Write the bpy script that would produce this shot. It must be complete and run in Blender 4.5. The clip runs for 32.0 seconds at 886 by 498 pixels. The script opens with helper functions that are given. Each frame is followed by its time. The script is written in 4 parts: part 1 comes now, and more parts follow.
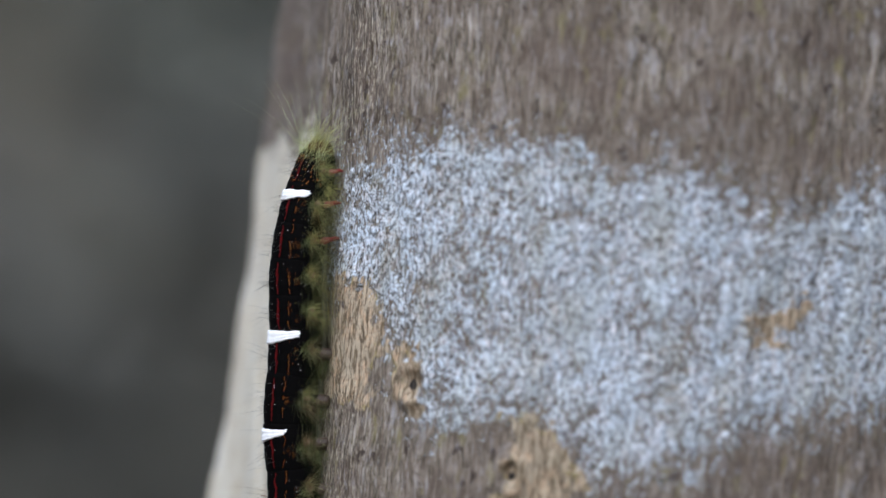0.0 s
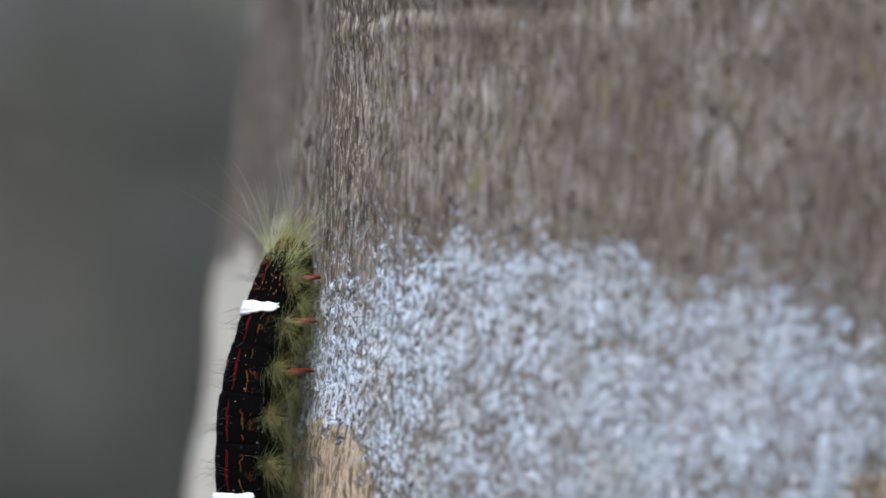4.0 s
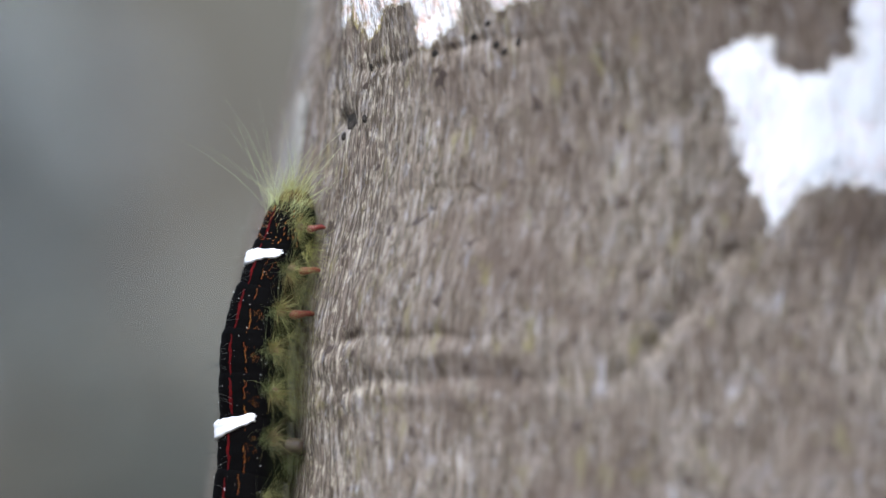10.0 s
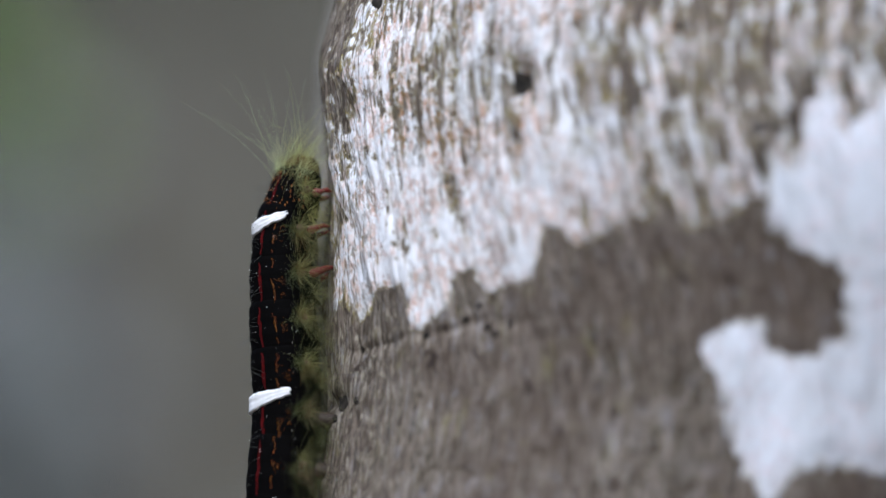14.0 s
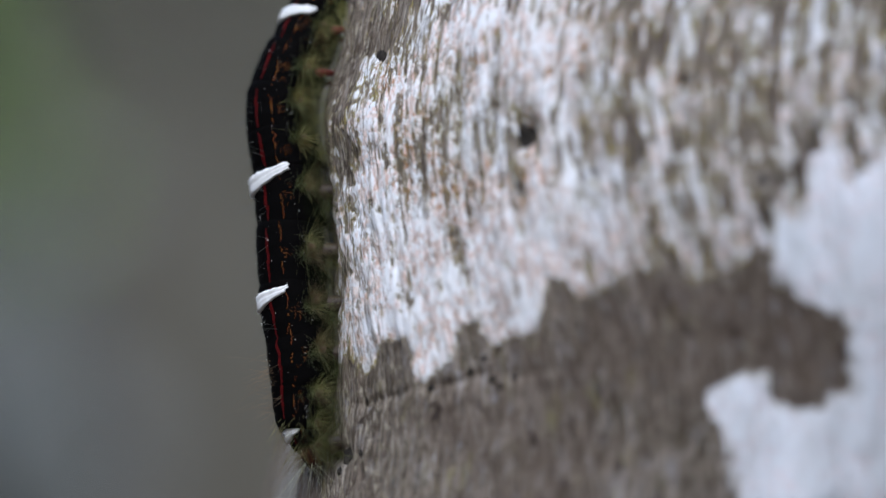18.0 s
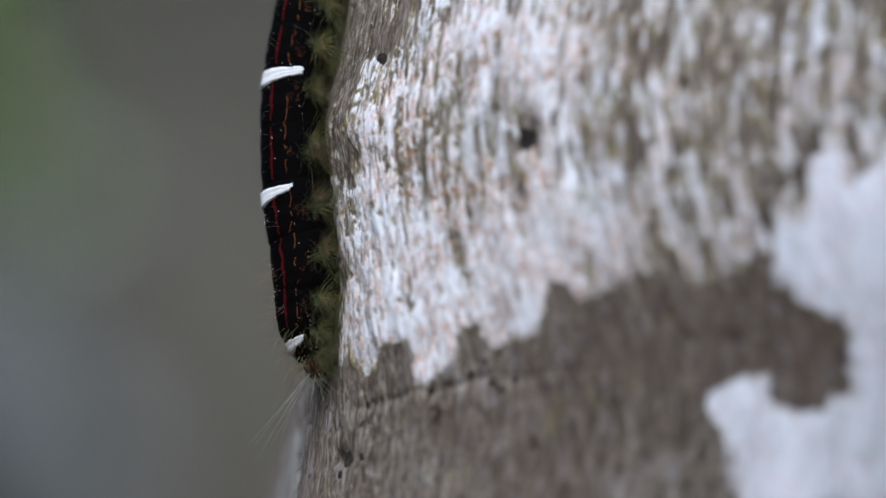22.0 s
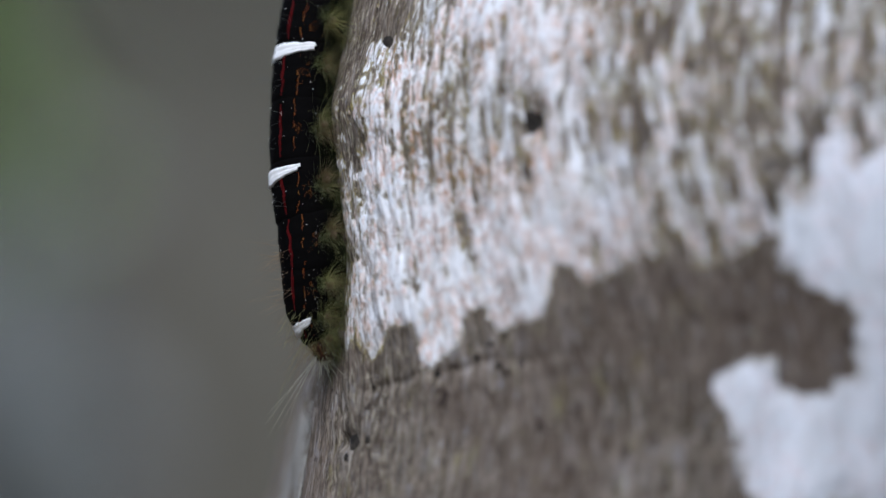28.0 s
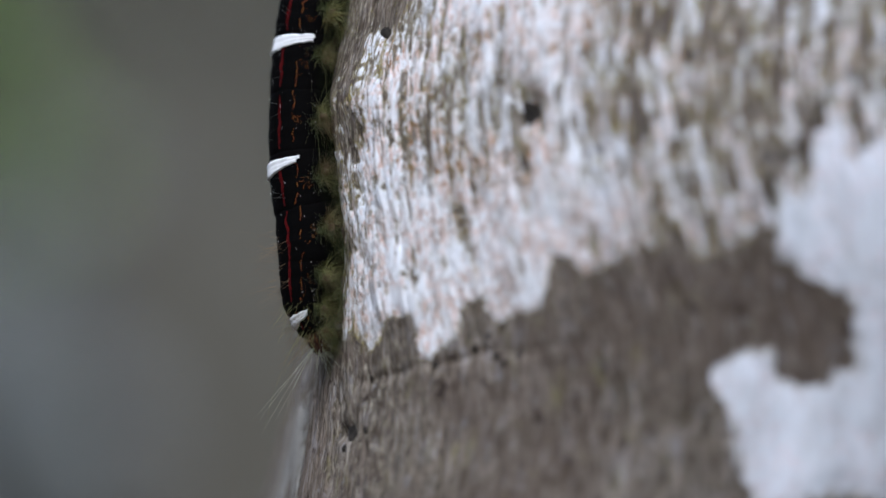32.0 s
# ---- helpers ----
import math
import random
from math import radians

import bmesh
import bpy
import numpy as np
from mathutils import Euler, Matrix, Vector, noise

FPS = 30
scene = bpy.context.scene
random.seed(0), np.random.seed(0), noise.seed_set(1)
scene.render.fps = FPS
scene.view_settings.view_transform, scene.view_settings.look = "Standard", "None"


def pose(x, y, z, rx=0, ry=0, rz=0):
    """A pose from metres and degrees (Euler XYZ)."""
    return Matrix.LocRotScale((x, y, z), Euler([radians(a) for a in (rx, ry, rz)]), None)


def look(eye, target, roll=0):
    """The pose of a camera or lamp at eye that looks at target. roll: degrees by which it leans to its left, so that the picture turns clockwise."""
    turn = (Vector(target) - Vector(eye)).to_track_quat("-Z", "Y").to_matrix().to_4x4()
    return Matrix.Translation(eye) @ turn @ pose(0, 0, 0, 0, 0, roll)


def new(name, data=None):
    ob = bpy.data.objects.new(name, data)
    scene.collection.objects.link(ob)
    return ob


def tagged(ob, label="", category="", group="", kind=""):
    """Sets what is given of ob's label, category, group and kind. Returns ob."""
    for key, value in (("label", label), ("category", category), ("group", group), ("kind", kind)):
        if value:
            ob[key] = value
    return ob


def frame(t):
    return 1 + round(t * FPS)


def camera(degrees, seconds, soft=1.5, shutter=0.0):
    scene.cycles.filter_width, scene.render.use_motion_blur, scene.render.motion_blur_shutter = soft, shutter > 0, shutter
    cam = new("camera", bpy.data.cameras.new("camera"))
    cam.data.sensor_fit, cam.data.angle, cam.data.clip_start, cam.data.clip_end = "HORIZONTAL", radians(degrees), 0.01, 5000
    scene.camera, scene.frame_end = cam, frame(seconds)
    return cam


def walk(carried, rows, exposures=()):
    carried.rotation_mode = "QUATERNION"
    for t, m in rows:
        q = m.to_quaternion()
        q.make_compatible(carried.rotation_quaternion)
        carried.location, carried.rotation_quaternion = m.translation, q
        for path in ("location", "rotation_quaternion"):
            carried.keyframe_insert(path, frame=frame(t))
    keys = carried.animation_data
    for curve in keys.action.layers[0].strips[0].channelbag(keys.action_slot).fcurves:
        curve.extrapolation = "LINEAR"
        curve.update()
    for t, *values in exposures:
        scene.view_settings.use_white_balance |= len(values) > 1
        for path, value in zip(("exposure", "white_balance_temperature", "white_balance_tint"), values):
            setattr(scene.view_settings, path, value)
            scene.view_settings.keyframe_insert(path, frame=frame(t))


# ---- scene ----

# The camera stands on a tripod before the trunk: it comes closer at first, then only tilts.
EYE_Z = 1.2
LENS = 13.0


def eye(away, pan, tilt):
    return pose(0, -away, EYE_Z, 90 + tilt, 0, -pan)


cam = camera(LENS, 32.0, soft=1.5)
caterpillar = new("caterpillar")
cam.data.dof.use_dof = True
cam.data.dof.focus_object = caterpillar
cam.data.dof.aperture_fstop = 6.9
walk(cam, [
    (0, eye(0.5473, -0.241, 0.024)),
    (0.5, eye(0.5228, -0.198, 0.442)),
    (1, eye(0.4973, -0.207, 0.839)),
    (1.5, eye(0.4738, -0.240, 1.277)),
    (2, eye(0.4505, -0.288, 1.762)),
    (2.5, eye(0.4326, -0.330, 2.029)),
    (3.4, eye(0.4205, -0.395, 2.080)),
    (4.5, eye(0.4200, -0.418, 2.149)),
    (5, eye(0.4200, -0.363, 2.373)),
    (5.5, eye(0.4200, -0.309, 2.687)),
    (6, eye(0.4200, -0.299, 3.085)),
    (6.5, eye(0.4200, -0.284, 3.544)),
    (7, eye(0.4200, -0.244, 3.950)),
    (7.5, eye(0.4200, -0.227, 4.570)),
    (8, eye(0.4200, -0.176, 5.230)),
    (8.5, eye(0.4200, -0.076, 5.952)),
    (9, eye(0.4200, -0.052, 6.693)),
    (9.5, eye(0.4200, -0.049, 7.193)),
    (10, eye(0.4200, -0.039, 7.545)),
    (10.5, eye(0.4200, -0.038, 7.906)),
    (11, eye(0.4200, -0.002, 8.690)),
    (11.5, eye(0.4200, 0.006, 9.259)),
    (12, eye(0.4200, 0.014, 9.690)),
    (12.5, eye(0.4200, 0.023, 10.074)),
    (13, eye(0.4200, 0.052, 10.548)),
    (13.5, eye(0.4200, 0.072, 11.065)),
    (14, eye(0.4200, 0.088, 11.701)),
    (14.5, eye(0.4200, 0.082, 12.275)),
    (16.5, eye(0.4200, 0.016, 12.446)),
    (17.5, eye(0.4200, 0.026, 12.462)),
    (19, eye(0.4200, 0.000, 12.500)),
    (21, eye(0.4200, 0.013, 12.516)),
    (23, eye(0.4200, 0.010, 12.519)),
    (25.5, eye(0.4200, 0.013, 12.529)),
    (27.5, eye(0.4200, -0.003, 12.459)),
    (28, eye(0.4200, -0.079, 12.267)),
    (28.5, eye(0.4200, -0.049, 12.156)),
    (29, eye(0.4200, -0.049, 12.150)),
    (32, eye(0.4200, -0.049, 12.137)),
], exposures=[(t, stops + (0.28 if t > 10.5 else 0.24), 5800 if t > 10.5 else 5900, 11) for t, stops in (
    (0, 0.48), (2, 0.48), (5, 0.53), (6, 0.65), (8, 0.97), (9, 1.10), (11, 0.93), (13, 0.62), (14, 0.32), (14.5, 0.24), (17, 0.10), (32, 0.10))])

# ---- light ----
world = bpy.data.worlds.new("sky")
scene.world = world
world.use_nodes = True
wn = world.node_tree
sky = wn.nodes.new("ShaderNodeTexSky")
sky.sky_type = "NISHITA"
sky.sun_disc = False
sky.sun_elevation = radians(48)
sky.sun_rotation = radians(205)
sky.air_density = 1.2
sky.dust_density = 0.9
wn.links.new(sky.outputs[0], wn.nodes["Background"].inputs[0])
wn.nodes["Background"].inputs[1].default_value = 0.15

sun = new("sun", bpy.data.lights.new("sun", "SUN"))
sun.data.energy = 2.6
sun.data.angle = radians(45)
sun.data.color = (1.0, 0.98, 0.95)
sun.matrix_world = look((-0.5, -1.35, 1.45), (0, 0, 0))

# ---- materials ----
def material(name, rough=0.8, spec=0.3):
    m = bpy.data.materials.new(name)
    m.use_nodes = True
    b = m.node_tree.nodes["Principled BSDF"]
    b.inputs["Roughness"].default_value = rough
    b.inputs["Specular IOR Level"].default_value = spec
    return m, m.node_tree, b


def noise_node(nt, vec, scale, detail=4, rough=0.6, stretch=None, dist=0.0):
    if stretch:
        mp = nt.nodes.new("ShaderNodeMapping")
        mp.inputs["Scale"].default_value = stretch
        nt.links.new(vec, mp.inputs["Vector"])
        vec = mp.outputs[0]
    n = nt.nodes.new("ShaderNodeTexNoise")
    n.inputs["Scale"].default_value = scale
    n.inputs["Detail"].default_value = detail
    n.inputs["Roughness"].default_value = rough
    n.inputs["Distortion"].default_value = dist
    nt.links.new(vec, n.inputs["Vector"])
    return n.outputs["Fac"]


def ramp(nt, fac, stops):
    r = nt.nodes.new("ShaderNodeValToRGB")
    e = r.color_ramp.elements
    while len(e) < len(stops):
        e.new(0.5)
    for k, (p, c) in zip(e, stops):
        k.position, k.color = p, (*c, 1)
    nt.links.new(fac, r.inputs[0])
    return r.outputs[0]


def mix(nt, fac, a, b, kind="MIX"):
    n = nt.nodes.new("ShaderNodeMix")
    n.data_type, n.blend_type = "RGBA", kind
    for sock, v in ((n.inputs[0], fac), (n.inputs[6], a), (n.inputs[7], b)):
        if isinstance(v, (int, float)):
            sock.default_value = v
        elif isinstance(v, tuple):
            sock.default_value = (*v, 1)
        else:
            nt.links.new(v, sock)
    return n.outputs[2]


def coords(nt):
    return nt.nodes.new("ShaderNodeTexCoord").outputs["Object"]


def surface_coords(nt):
    """Along and up the bark, in metres."""
    n = nt.nodes.new("ShaderNodeUVMap")
    n.uv_map = "bark"
    return n.outputs[0]


def bent_coords(nt):
    """The bark's coordinates, swayed sideways by slow waves, so that the grain flows."""
    v = surface_coords(nt)
    n = nt.nodes.new("ShaderNodeTexNoise")
    n.inputs["Scale"].default_value = 70
    n.inputs["Detail"].default_value = 2
    nt.links.new(v, n.inputs["Vector"])
    scale = nt.nodes.new("ShaderNodeVectorMath")
    scale.operation = "MULTIPLY"
    scale.inputs[1].default_value = (0.0013, 0.0, 0.0)
    nt.links.new(n.outputs["Color"], scale.inputs[0])
    add = nt.nodes.new("ShaderNodeVectorMath")
    nt.links.new(v, add.inputs[0])
    nt.links.new(scale.outputs[0], add.inputs[1])
    return add.outputs[0]


def grey(a):
    return (a, a, a)


def bump(nt, b, height, strength, dist):
    n = nt.nodes.new("ShaderNodeBump")
    n.inputs["Strength"].default_value = strength
    n.inputs["Distance"].default_value = dist
    nt.links.new(height, n.inputs["Height"])
    nt.links.new(n.outputs[0], b.inputs["Normal"])


def bark_material():
    m, nt, b = material("bark", 0.85, 0.2)
    v = bent_coords(nt)
    thread = noise_node(nt, v, 3900, 4, 0.66, (1, 0.06, 1), 0.2)
    crack = noise_node(nt, v, 1300, 4, 0.6, (1, 0.09, 1), 0.25)
    fibre = noise_node(nt, v, 2600, 6, 0.74, (1, 0.14, 1), 0.25)
    grit = noise_node(nt, v, 1500, 4, 0.65, (1, 0.24, 1))
    streak = noise_node(nt, v, 700, 5, 0.66, (1, 0.2, 1), 0.4)
    blotch = noise_node(nt, v, 330, 5, 0.68, (1, 0.5, 1), 0.3)
    wide = noise_node(nt, v, 60, 4, 0.6)
    c = ramp(nt, streak, [(0.32, (0.115, 0.089, 0.068)), (0.45, (0.235, 0.188, 0.146)), (0.55, (0.31, 0.257, 0.205)), (0.68, (0.44, 0.39, 0.345))])
    c = mix(nt, ramp(nt, fibre, [(0.38, grey(0.6)), (0.47, grey(0.0))]), c, (0.05, 0.04, 0.028))
    c = mix(nt, ramp(nt, fibre, [(0.53, grey(0.0)), (0.63, grey(0.4))]), c, (0.54, 0.50, 0.42))
    c = mix(nt, ramp(nt, thread, [(0.38, grey(0.9)), (0.46, grey(0.0))]), c, (0.05, 0.038, 0.028))
    c = mix(nt, ramp(nt, thread, [(0.55, grey(0.0)), (0.65, grey(0.42))]), c, (0.58, 0.54, 0.48))
    c = mix(nt, ramp(nt, crack, [(0.455, grey(0.0)), (0.48, grey(0.85)), (0.50, grey(0.85)), (0.52, grey(0.0))]), c, (0.066, 0.055, 0.03))
    c = mix(nt, ramp(nt, grit, [(0.34, grey(0.8)), (0.43, grey(0.0))]), c, (0.055, 0.042, 0.03))
    c = mix(nt, ramp(nt, grit, [(0.61, grey(0.0)), (0.70, grey(0.6))]), c, (0.62, 0.60, 0.60))
    c = mix(nt, ramp(nt, blotch, [(0.34, grey(0.6)), (0.46, grey(0.0))]), c, (0.115, 0.09, 0.07))
    c = mix(nt, ramp(nt, blotch, [(0.58, grey(0.0)), (0.72, grey(0.65))]), c, (0.52, 0.50, 0.51))
    c = mix(nt, ramp(nt, wide, [(0.38, grey(0.0)), (0.64, grey(0.72))]), c, (0.135, 0.10, 0.078))
    # the trunk's worn edge: split fibres and pale flakes
    across = nt.nodes.new("ShaderNodeSeparateXYZ")
    nt.links.new(v, across.inputs[0])
    span = nt.nodes.new("ShaderNodeMapRange")
    span.inputs["From Min"].default_value, span.inputs["From Max"].default_value = -0.007, 0.015
    nt.links.new(across.outputs[0], span.inputs["Value"])
    rim = ramp(nt, span.outputs[0], [(0.0, grey(0.0)), (0.25, grey(1.0)), (0.55, grey(1.0)), (1.0, grey(0.0))])
    tear = ramp(nt, noise_node(nt, v, 1500, 4, 0.6, (1, 0.07, 1), 0.3), [(0.445, grey(0.0)), (0.475, grey(0.8)), (0.50, grey(0.7)), (0.54, grey(0.0))])
    flake = ramp(nt, noise_node(nt, v, 2600, 5, 0.7, (1, 0.25, 1), 0.3), [(0.52, grey(0.0)), (0.62, grey(0.6))])
    c = mix(nt, mix(nt, 1.0, flake, rim, "MULTIPLY"), c, (0.62, 0.555, 0.42))
    c = mix(nt, mix(nt, 1.0, tear, rim, "MULTIPLY"), c, (0.045, 0.034, 0.024))
    moss = ramp(nt, noise_node(nt, v, 420, 5, 0.7, (1, 0.35, 1)), [(0.57, grey(0.0)), (0.68, grey(0.6))])
    c = mix(nt, moss, c, (0.235, 0.205, 0.085))
    # brown lenticels and bluish flecks of beginning lichen
    lens = noise_node(nt, v, 620, 3, 0.5, (0.8, 0.55, 1), 0.4)
    fleck = noise_node(nt, v, 950, 5, 0.7, (1, 0.35, 1), 0.3)
    c = mix(nt, ramp(nt, lens, [(0.31, grey(0.9)), (0.36, grey(0.0))]), c, (0.055, 0.04, 0.032))
    c = mix(nt, ramp(nt, fleck, [(0.58, grey(0.0)), (0.74, grey(0.5))]), c, (0.53, 0.53, 0.57))
    nt.links.new(c, b.inputs["Base Color"])
    bump(nt, b, mix(nt, 0.5, fibre, thread), 0.95, 0.0004)
    return m


def lichen_material(name, base, pink, stain, streaky, gaps, scale, tall=0.3, pits=(0.28, 0.24, 0.18), ochre=0.0, runs=0.0, crisp=0.5, even=0.4, relief=0.0003, crumble=0.10, rim=(0.26, 0.20, 0.085), grain_size=2600, algae=0.0):
    """A crust that thins out towards ragged, stained rims and shows streaks, blushes of small coloured spots and dark gaps."""
    m, nt, b = material(name, 0.9, 0.1)
    v = bent_coords(nt)
    grain = noise_node(nt, v, scale, 6, 0.78, (1, tall, 1), 0.2)
    spot = noise_node(nt, v, 1300, 6, 0.75, (1, 0.6, 1), 0.4)
    blush = noise_node(nt, v, 190, 3, 0.6, (1, 0.6, 1))
    rust = noise_node(nt, v, 1200, 6, 0.75, (1, 0.6, 1), 0.5)
    wide = noise_node(nt, v, 170, 4, 0.65, (1, 0.45, 1), 0.4)
    fine = noise_node(nt, v, 4200, 4, 0.7, (1, max(tall, 0.3), 1), 0.3)
    moss = noise_node(nt, v, 500, 6, 0.72, (1, 0.5, 1), 0.5)
    split = noise_node(nt, v, 1100, 4, 0.6, (1, 0.09, 1), 0.2)
    ragged = noise_node(nt, v, grain_size, 6, 0.78, (1, tall, 1), 0.2)
    film = nt.nodes.new("ShaderNodeUVMap")
    film.uv_map = "film"
    film_x = nt.nodes.new("ShaderNodeSeparateXYZ")
    nt.links.new(film.outputs[0], film_x.inputs[0])
    thick = nt.nodes.new("ShaderNodeMath")
    thick.operation = "MULTIPLY_ADD"
    thick.inputs[1].default_value = crumble * 5
    nt.links.new(ragged, thick.inputs[0])
    nt.links.new(film_x.outputs[0], thick.inputs[2])

    def level(lo, hi):
        n = nt.nodes.new("ShaderNodeMapRange")
        n.inputs["From Min"].default_value, n.inputs["From Max"].default_value = lo + crumble * 2.5, hi + crumble * 2.5
        nt.links.new(thick.outputs[0], n.inputs["Value"])
        return n.outputs[0]

    def within(mask, fac):
        return mix(nt, 1.0, fac, mask, "MULTIPLY")

    place = ramp(nt, blush, [(0.41, grey(0.0)), (0.52, grey(1.0))])
    half = ramp(nt, blush, [(0.42, grey(even)), (0.56, grey(1.0))])
    c = mix(nt, within(place, ramp(nt, spot, [(0.48, grey(0.0)), (0.58, grey(0.9))])), base, pink)
    c = mix(nt, ramp(nt, wide, [(0.46, grey(0.0)), (0.70, grey(streaky))]), c, stain)
    c = mix(nt, within(place, ramp(nt, rust, [(0.505, grey(0.0)), (0.555, grey(ochre))])), c, (0.47, 0.225, 0.095))
    c = mix(nt, within(half, ramp(nt, split, [(0.46, grey(0.0)), (0.475, grey(runs)), (0.50, grey(runs)), (0.52, grey(0.0))])), c, (0.12, 0.088, 0.05))
    c = mix(nt, within(half, ramp(nt, grain, [(0.28 + gaps * 0.25, grey(0.95)), (0.34 + gaps * 0.25, grey(0.0))])), c, pits)
    c = mix(nt, within(half, ramp(nt, fine, [(0.37, grey(crisp)), (0.44, grey(0.0))])), c, pits)
    worn = ramp(nt, level(-algae, 0.08), [(0.15, grey(0.85)), (1.0, grey(0.0))]) if not algae else ramp(nt, level(-algae, 0.05), [(0.3, grey(0.9)), (0.75, grey(0.0))])
    c = mix(nt, worn, c, rim)
    c = mix(nt, within(worn, ramp(nt, moss, [(0.50, grey(0.0)), (0.58, grey(runs))])), c, (0.32, 0.26, 0.06))
    nt.links.new(c, b.inputs["Base Color"])
    nt.links.new(level(-algae, 0.015 - algae), b.inputs["Alpha"])
    bump(nt, b, grain, 0.45, relief)
    return m


def plain_material(name, a, c, scale, rough=0.7, spec=0.3, relief=0.0, stretch=None):
    m, nt, b = material(name, rough, spec)
    v = coords(nt)
    n = noise_node(nt, v, scale, 4, 0.6, stretch)
    nt.links.new(ramp(nt, n, [(0.32, a), (0.68, c)]), b.inputs["Base Color"])
    if relief:
        bump(nt, b, n, 0.6, relief)
    return m


def body_material():
    """Velvet black back and flanks, olive sides, pale grey-green belly (belly towards +x)."""
    m, nt, b = material("caterpillar_skin", 0.8, 0.04)
    v = coords(nt)
    sep = nt.nodes.new("ShaderNodeSeparateXYZ")
    nt.links.new(v, sep.inputs[0])
    n = noise_node(nt, v, 900, 4, 0.6)
    mr = nt.nodes.new("ShaderNodeMapRange")
    mr.inputs["From Min"].default_value, mr.inputs["From Max"].default_value = -0.0044, 0.0044
    nt.links.new(sep.outputs[0], mr.inputs["Value"])
    ma = nt.nodes.new("ShaderNodeMath")
    ma.operation = "MULTIPLY_ADD"
    ma.inputs[1].default_value = 0.16
    nt.links.new(n, ma.inputs[0])
    nt.links.new(mr.outputs[0], ma.inputs[2])
    c = ramp(nt, ma.outputs[0], [(0.66, (0.0020, 0.0016, 0.0016)), (0.82, (0.005, 0.006, 0.003)), (0.93, (0.015, 0.017, 0.008)), (1.0, (0.20, 0.195, 0.145))])
    nt.links.new(c, b.inputs["Base Color"])
    bump(nt, b, n, 0.5, 0.00015)
    return m


BARK = bark_material()
LICHEN_WHITE = lichen_material("white_lichen", (0.93, 0.94, 0.97), (0.90, 0.66, 0.56), (0.68, 0.64, 0.52), 0.3, 0.44, 2700, 0.42, (0.20, 0.15, 0.065), 0.9, 0.95, 0.9, 0.9, relief=0.00015, crumble=0.24, grain_size=2500, algae=0.07)
LICHEN_BRIGHT = lichen_material("bright_lichen", (0.97, 0.975, 0.995), (0.95, 0.77, 0.71), (0.90, 0.87, 0.84), 0.2, 0.12, 2500, 0.4, (0.34, 0.26, 0.15), 0.55, 0.6, 0.5, 0.4, relief=0.00008, crumble=0.12, grain_size=2300)
LICHEN_STREAK = lichen_material("streaked_lichen", (0.86, 0.875, 0.915), (0.86, 0.68, 0.60), (0.52, 0.48, 0.37), 0.5, 0.34, 1700, 0.2, (0.19, 0.145, 0.09), 0.4, 0.8, 0.8, 0.8, relief=0.00018, crumble=0.22, rim=(0.26, 0.215, 0.125), grain_size=1500, algae=0.10)
LICHEN_SOLID = lichen_material("smooth_white_lichen", (0.90, 0.93, 0.985), (0.92, 0.82, 0.85), (0.60, 0.62, 0.62), 0.55, 0.10, 600, 0.5, (0.45, 0.45, 0.45), 0.0, 0.3, 0.2, 0.4, 0.0001, 0.06, (0.5, 0.47, 0.44), 900)
LICHEN_BLUE = lichen_material("blue_grey_lichen", (0.62, 0.695, 0.775), (0.84, 0.89, 0.95), (0.46, 0.46, 0.39), 0.7, 0.66, 1800, 0.6, (0.05, 0.042, 0.032), 0.25, 0.4, 0.9, 0.8, 0.0003, 0.24, (0.22, 0.215, 0.21), 2500)
LICHEN_CREAM = lichen_material("cream_lichen", (0.66, 0.625, 0.53), (0.60, 0.52, 0.37), (0.44, 0.36, 0.24), 0.6, 0.2, 500, 0.4, rim=(0.5, 0.46, 0.38))
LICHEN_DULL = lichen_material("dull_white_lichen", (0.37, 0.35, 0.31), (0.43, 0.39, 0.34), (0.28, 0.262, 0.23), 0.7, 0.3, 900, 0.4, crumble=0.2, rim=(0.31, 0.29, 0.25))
PALE_FILM = lichen_material("pale_grey_lichen", (0.37, 0.34, 0.29), (0.42, 0.37, 0.30), (0.24, 0.215, 0.175), 0.8, 0.3, 700, 0.4, rim=(0.34, 0.31, 0.26))
TAN = lichen_material("tan_scar", (0.47, 0.39, 0.28), (0.58, 0.42, 0.28), (0.27, 0.22, 0.16), 0.9, 0.6, 1900, 0.14, (0.10, 0.075, 0.05), 0.25, 0.95, 0.8, 0.9, rim=(0.33, 0.27, 0.20))
DARK = plain_material("dark_pit", (0.010, 0.009, 0.008), (0.05, 0.042, 0.034), 1500, 0.9, 0.2, 0.0002)
SKIN = body_material()
BAND = plain_material("white_band", (0.84, 0.84, 0.81), (0.95, 0.95, 0.94), 1800, 0.7, 0.3, 0.0001, (1, 1, 0.3))
RED = plain_material("red_stripe", (0.022, 0.0015, 0.002), (0.105, 0.004, 0.004), 1800, 0.75, 0.08)
ORANGE = plain_material("orange_marks", (0.28, 0.05, 0.006), (0.52, 0.20, 0.03), 900, 0.6, 0.3)
SPECK = plain_material("white_speck", (0.7, 0.7, 0.66), (0.9, 0.9, 0.85), 900, 0.5, 0.4)
LEG = plain_material("red_leg", (0.10, 0.011, 0.010), (0.24, 0.034, 0.028), 800, 0.4, 0.4)
PROLEG = plain_material("proleg", (0.025, 0.016, 0.012), (0.075, 0.05, 0.035), 800, 0.5, 0.4)
TAILSKIN = plain_material("tail_skin", (0.012, 0.004, 0.003), (0.055, 0.014, 0.010), 900, 0.6, 0.2, 0.0001)
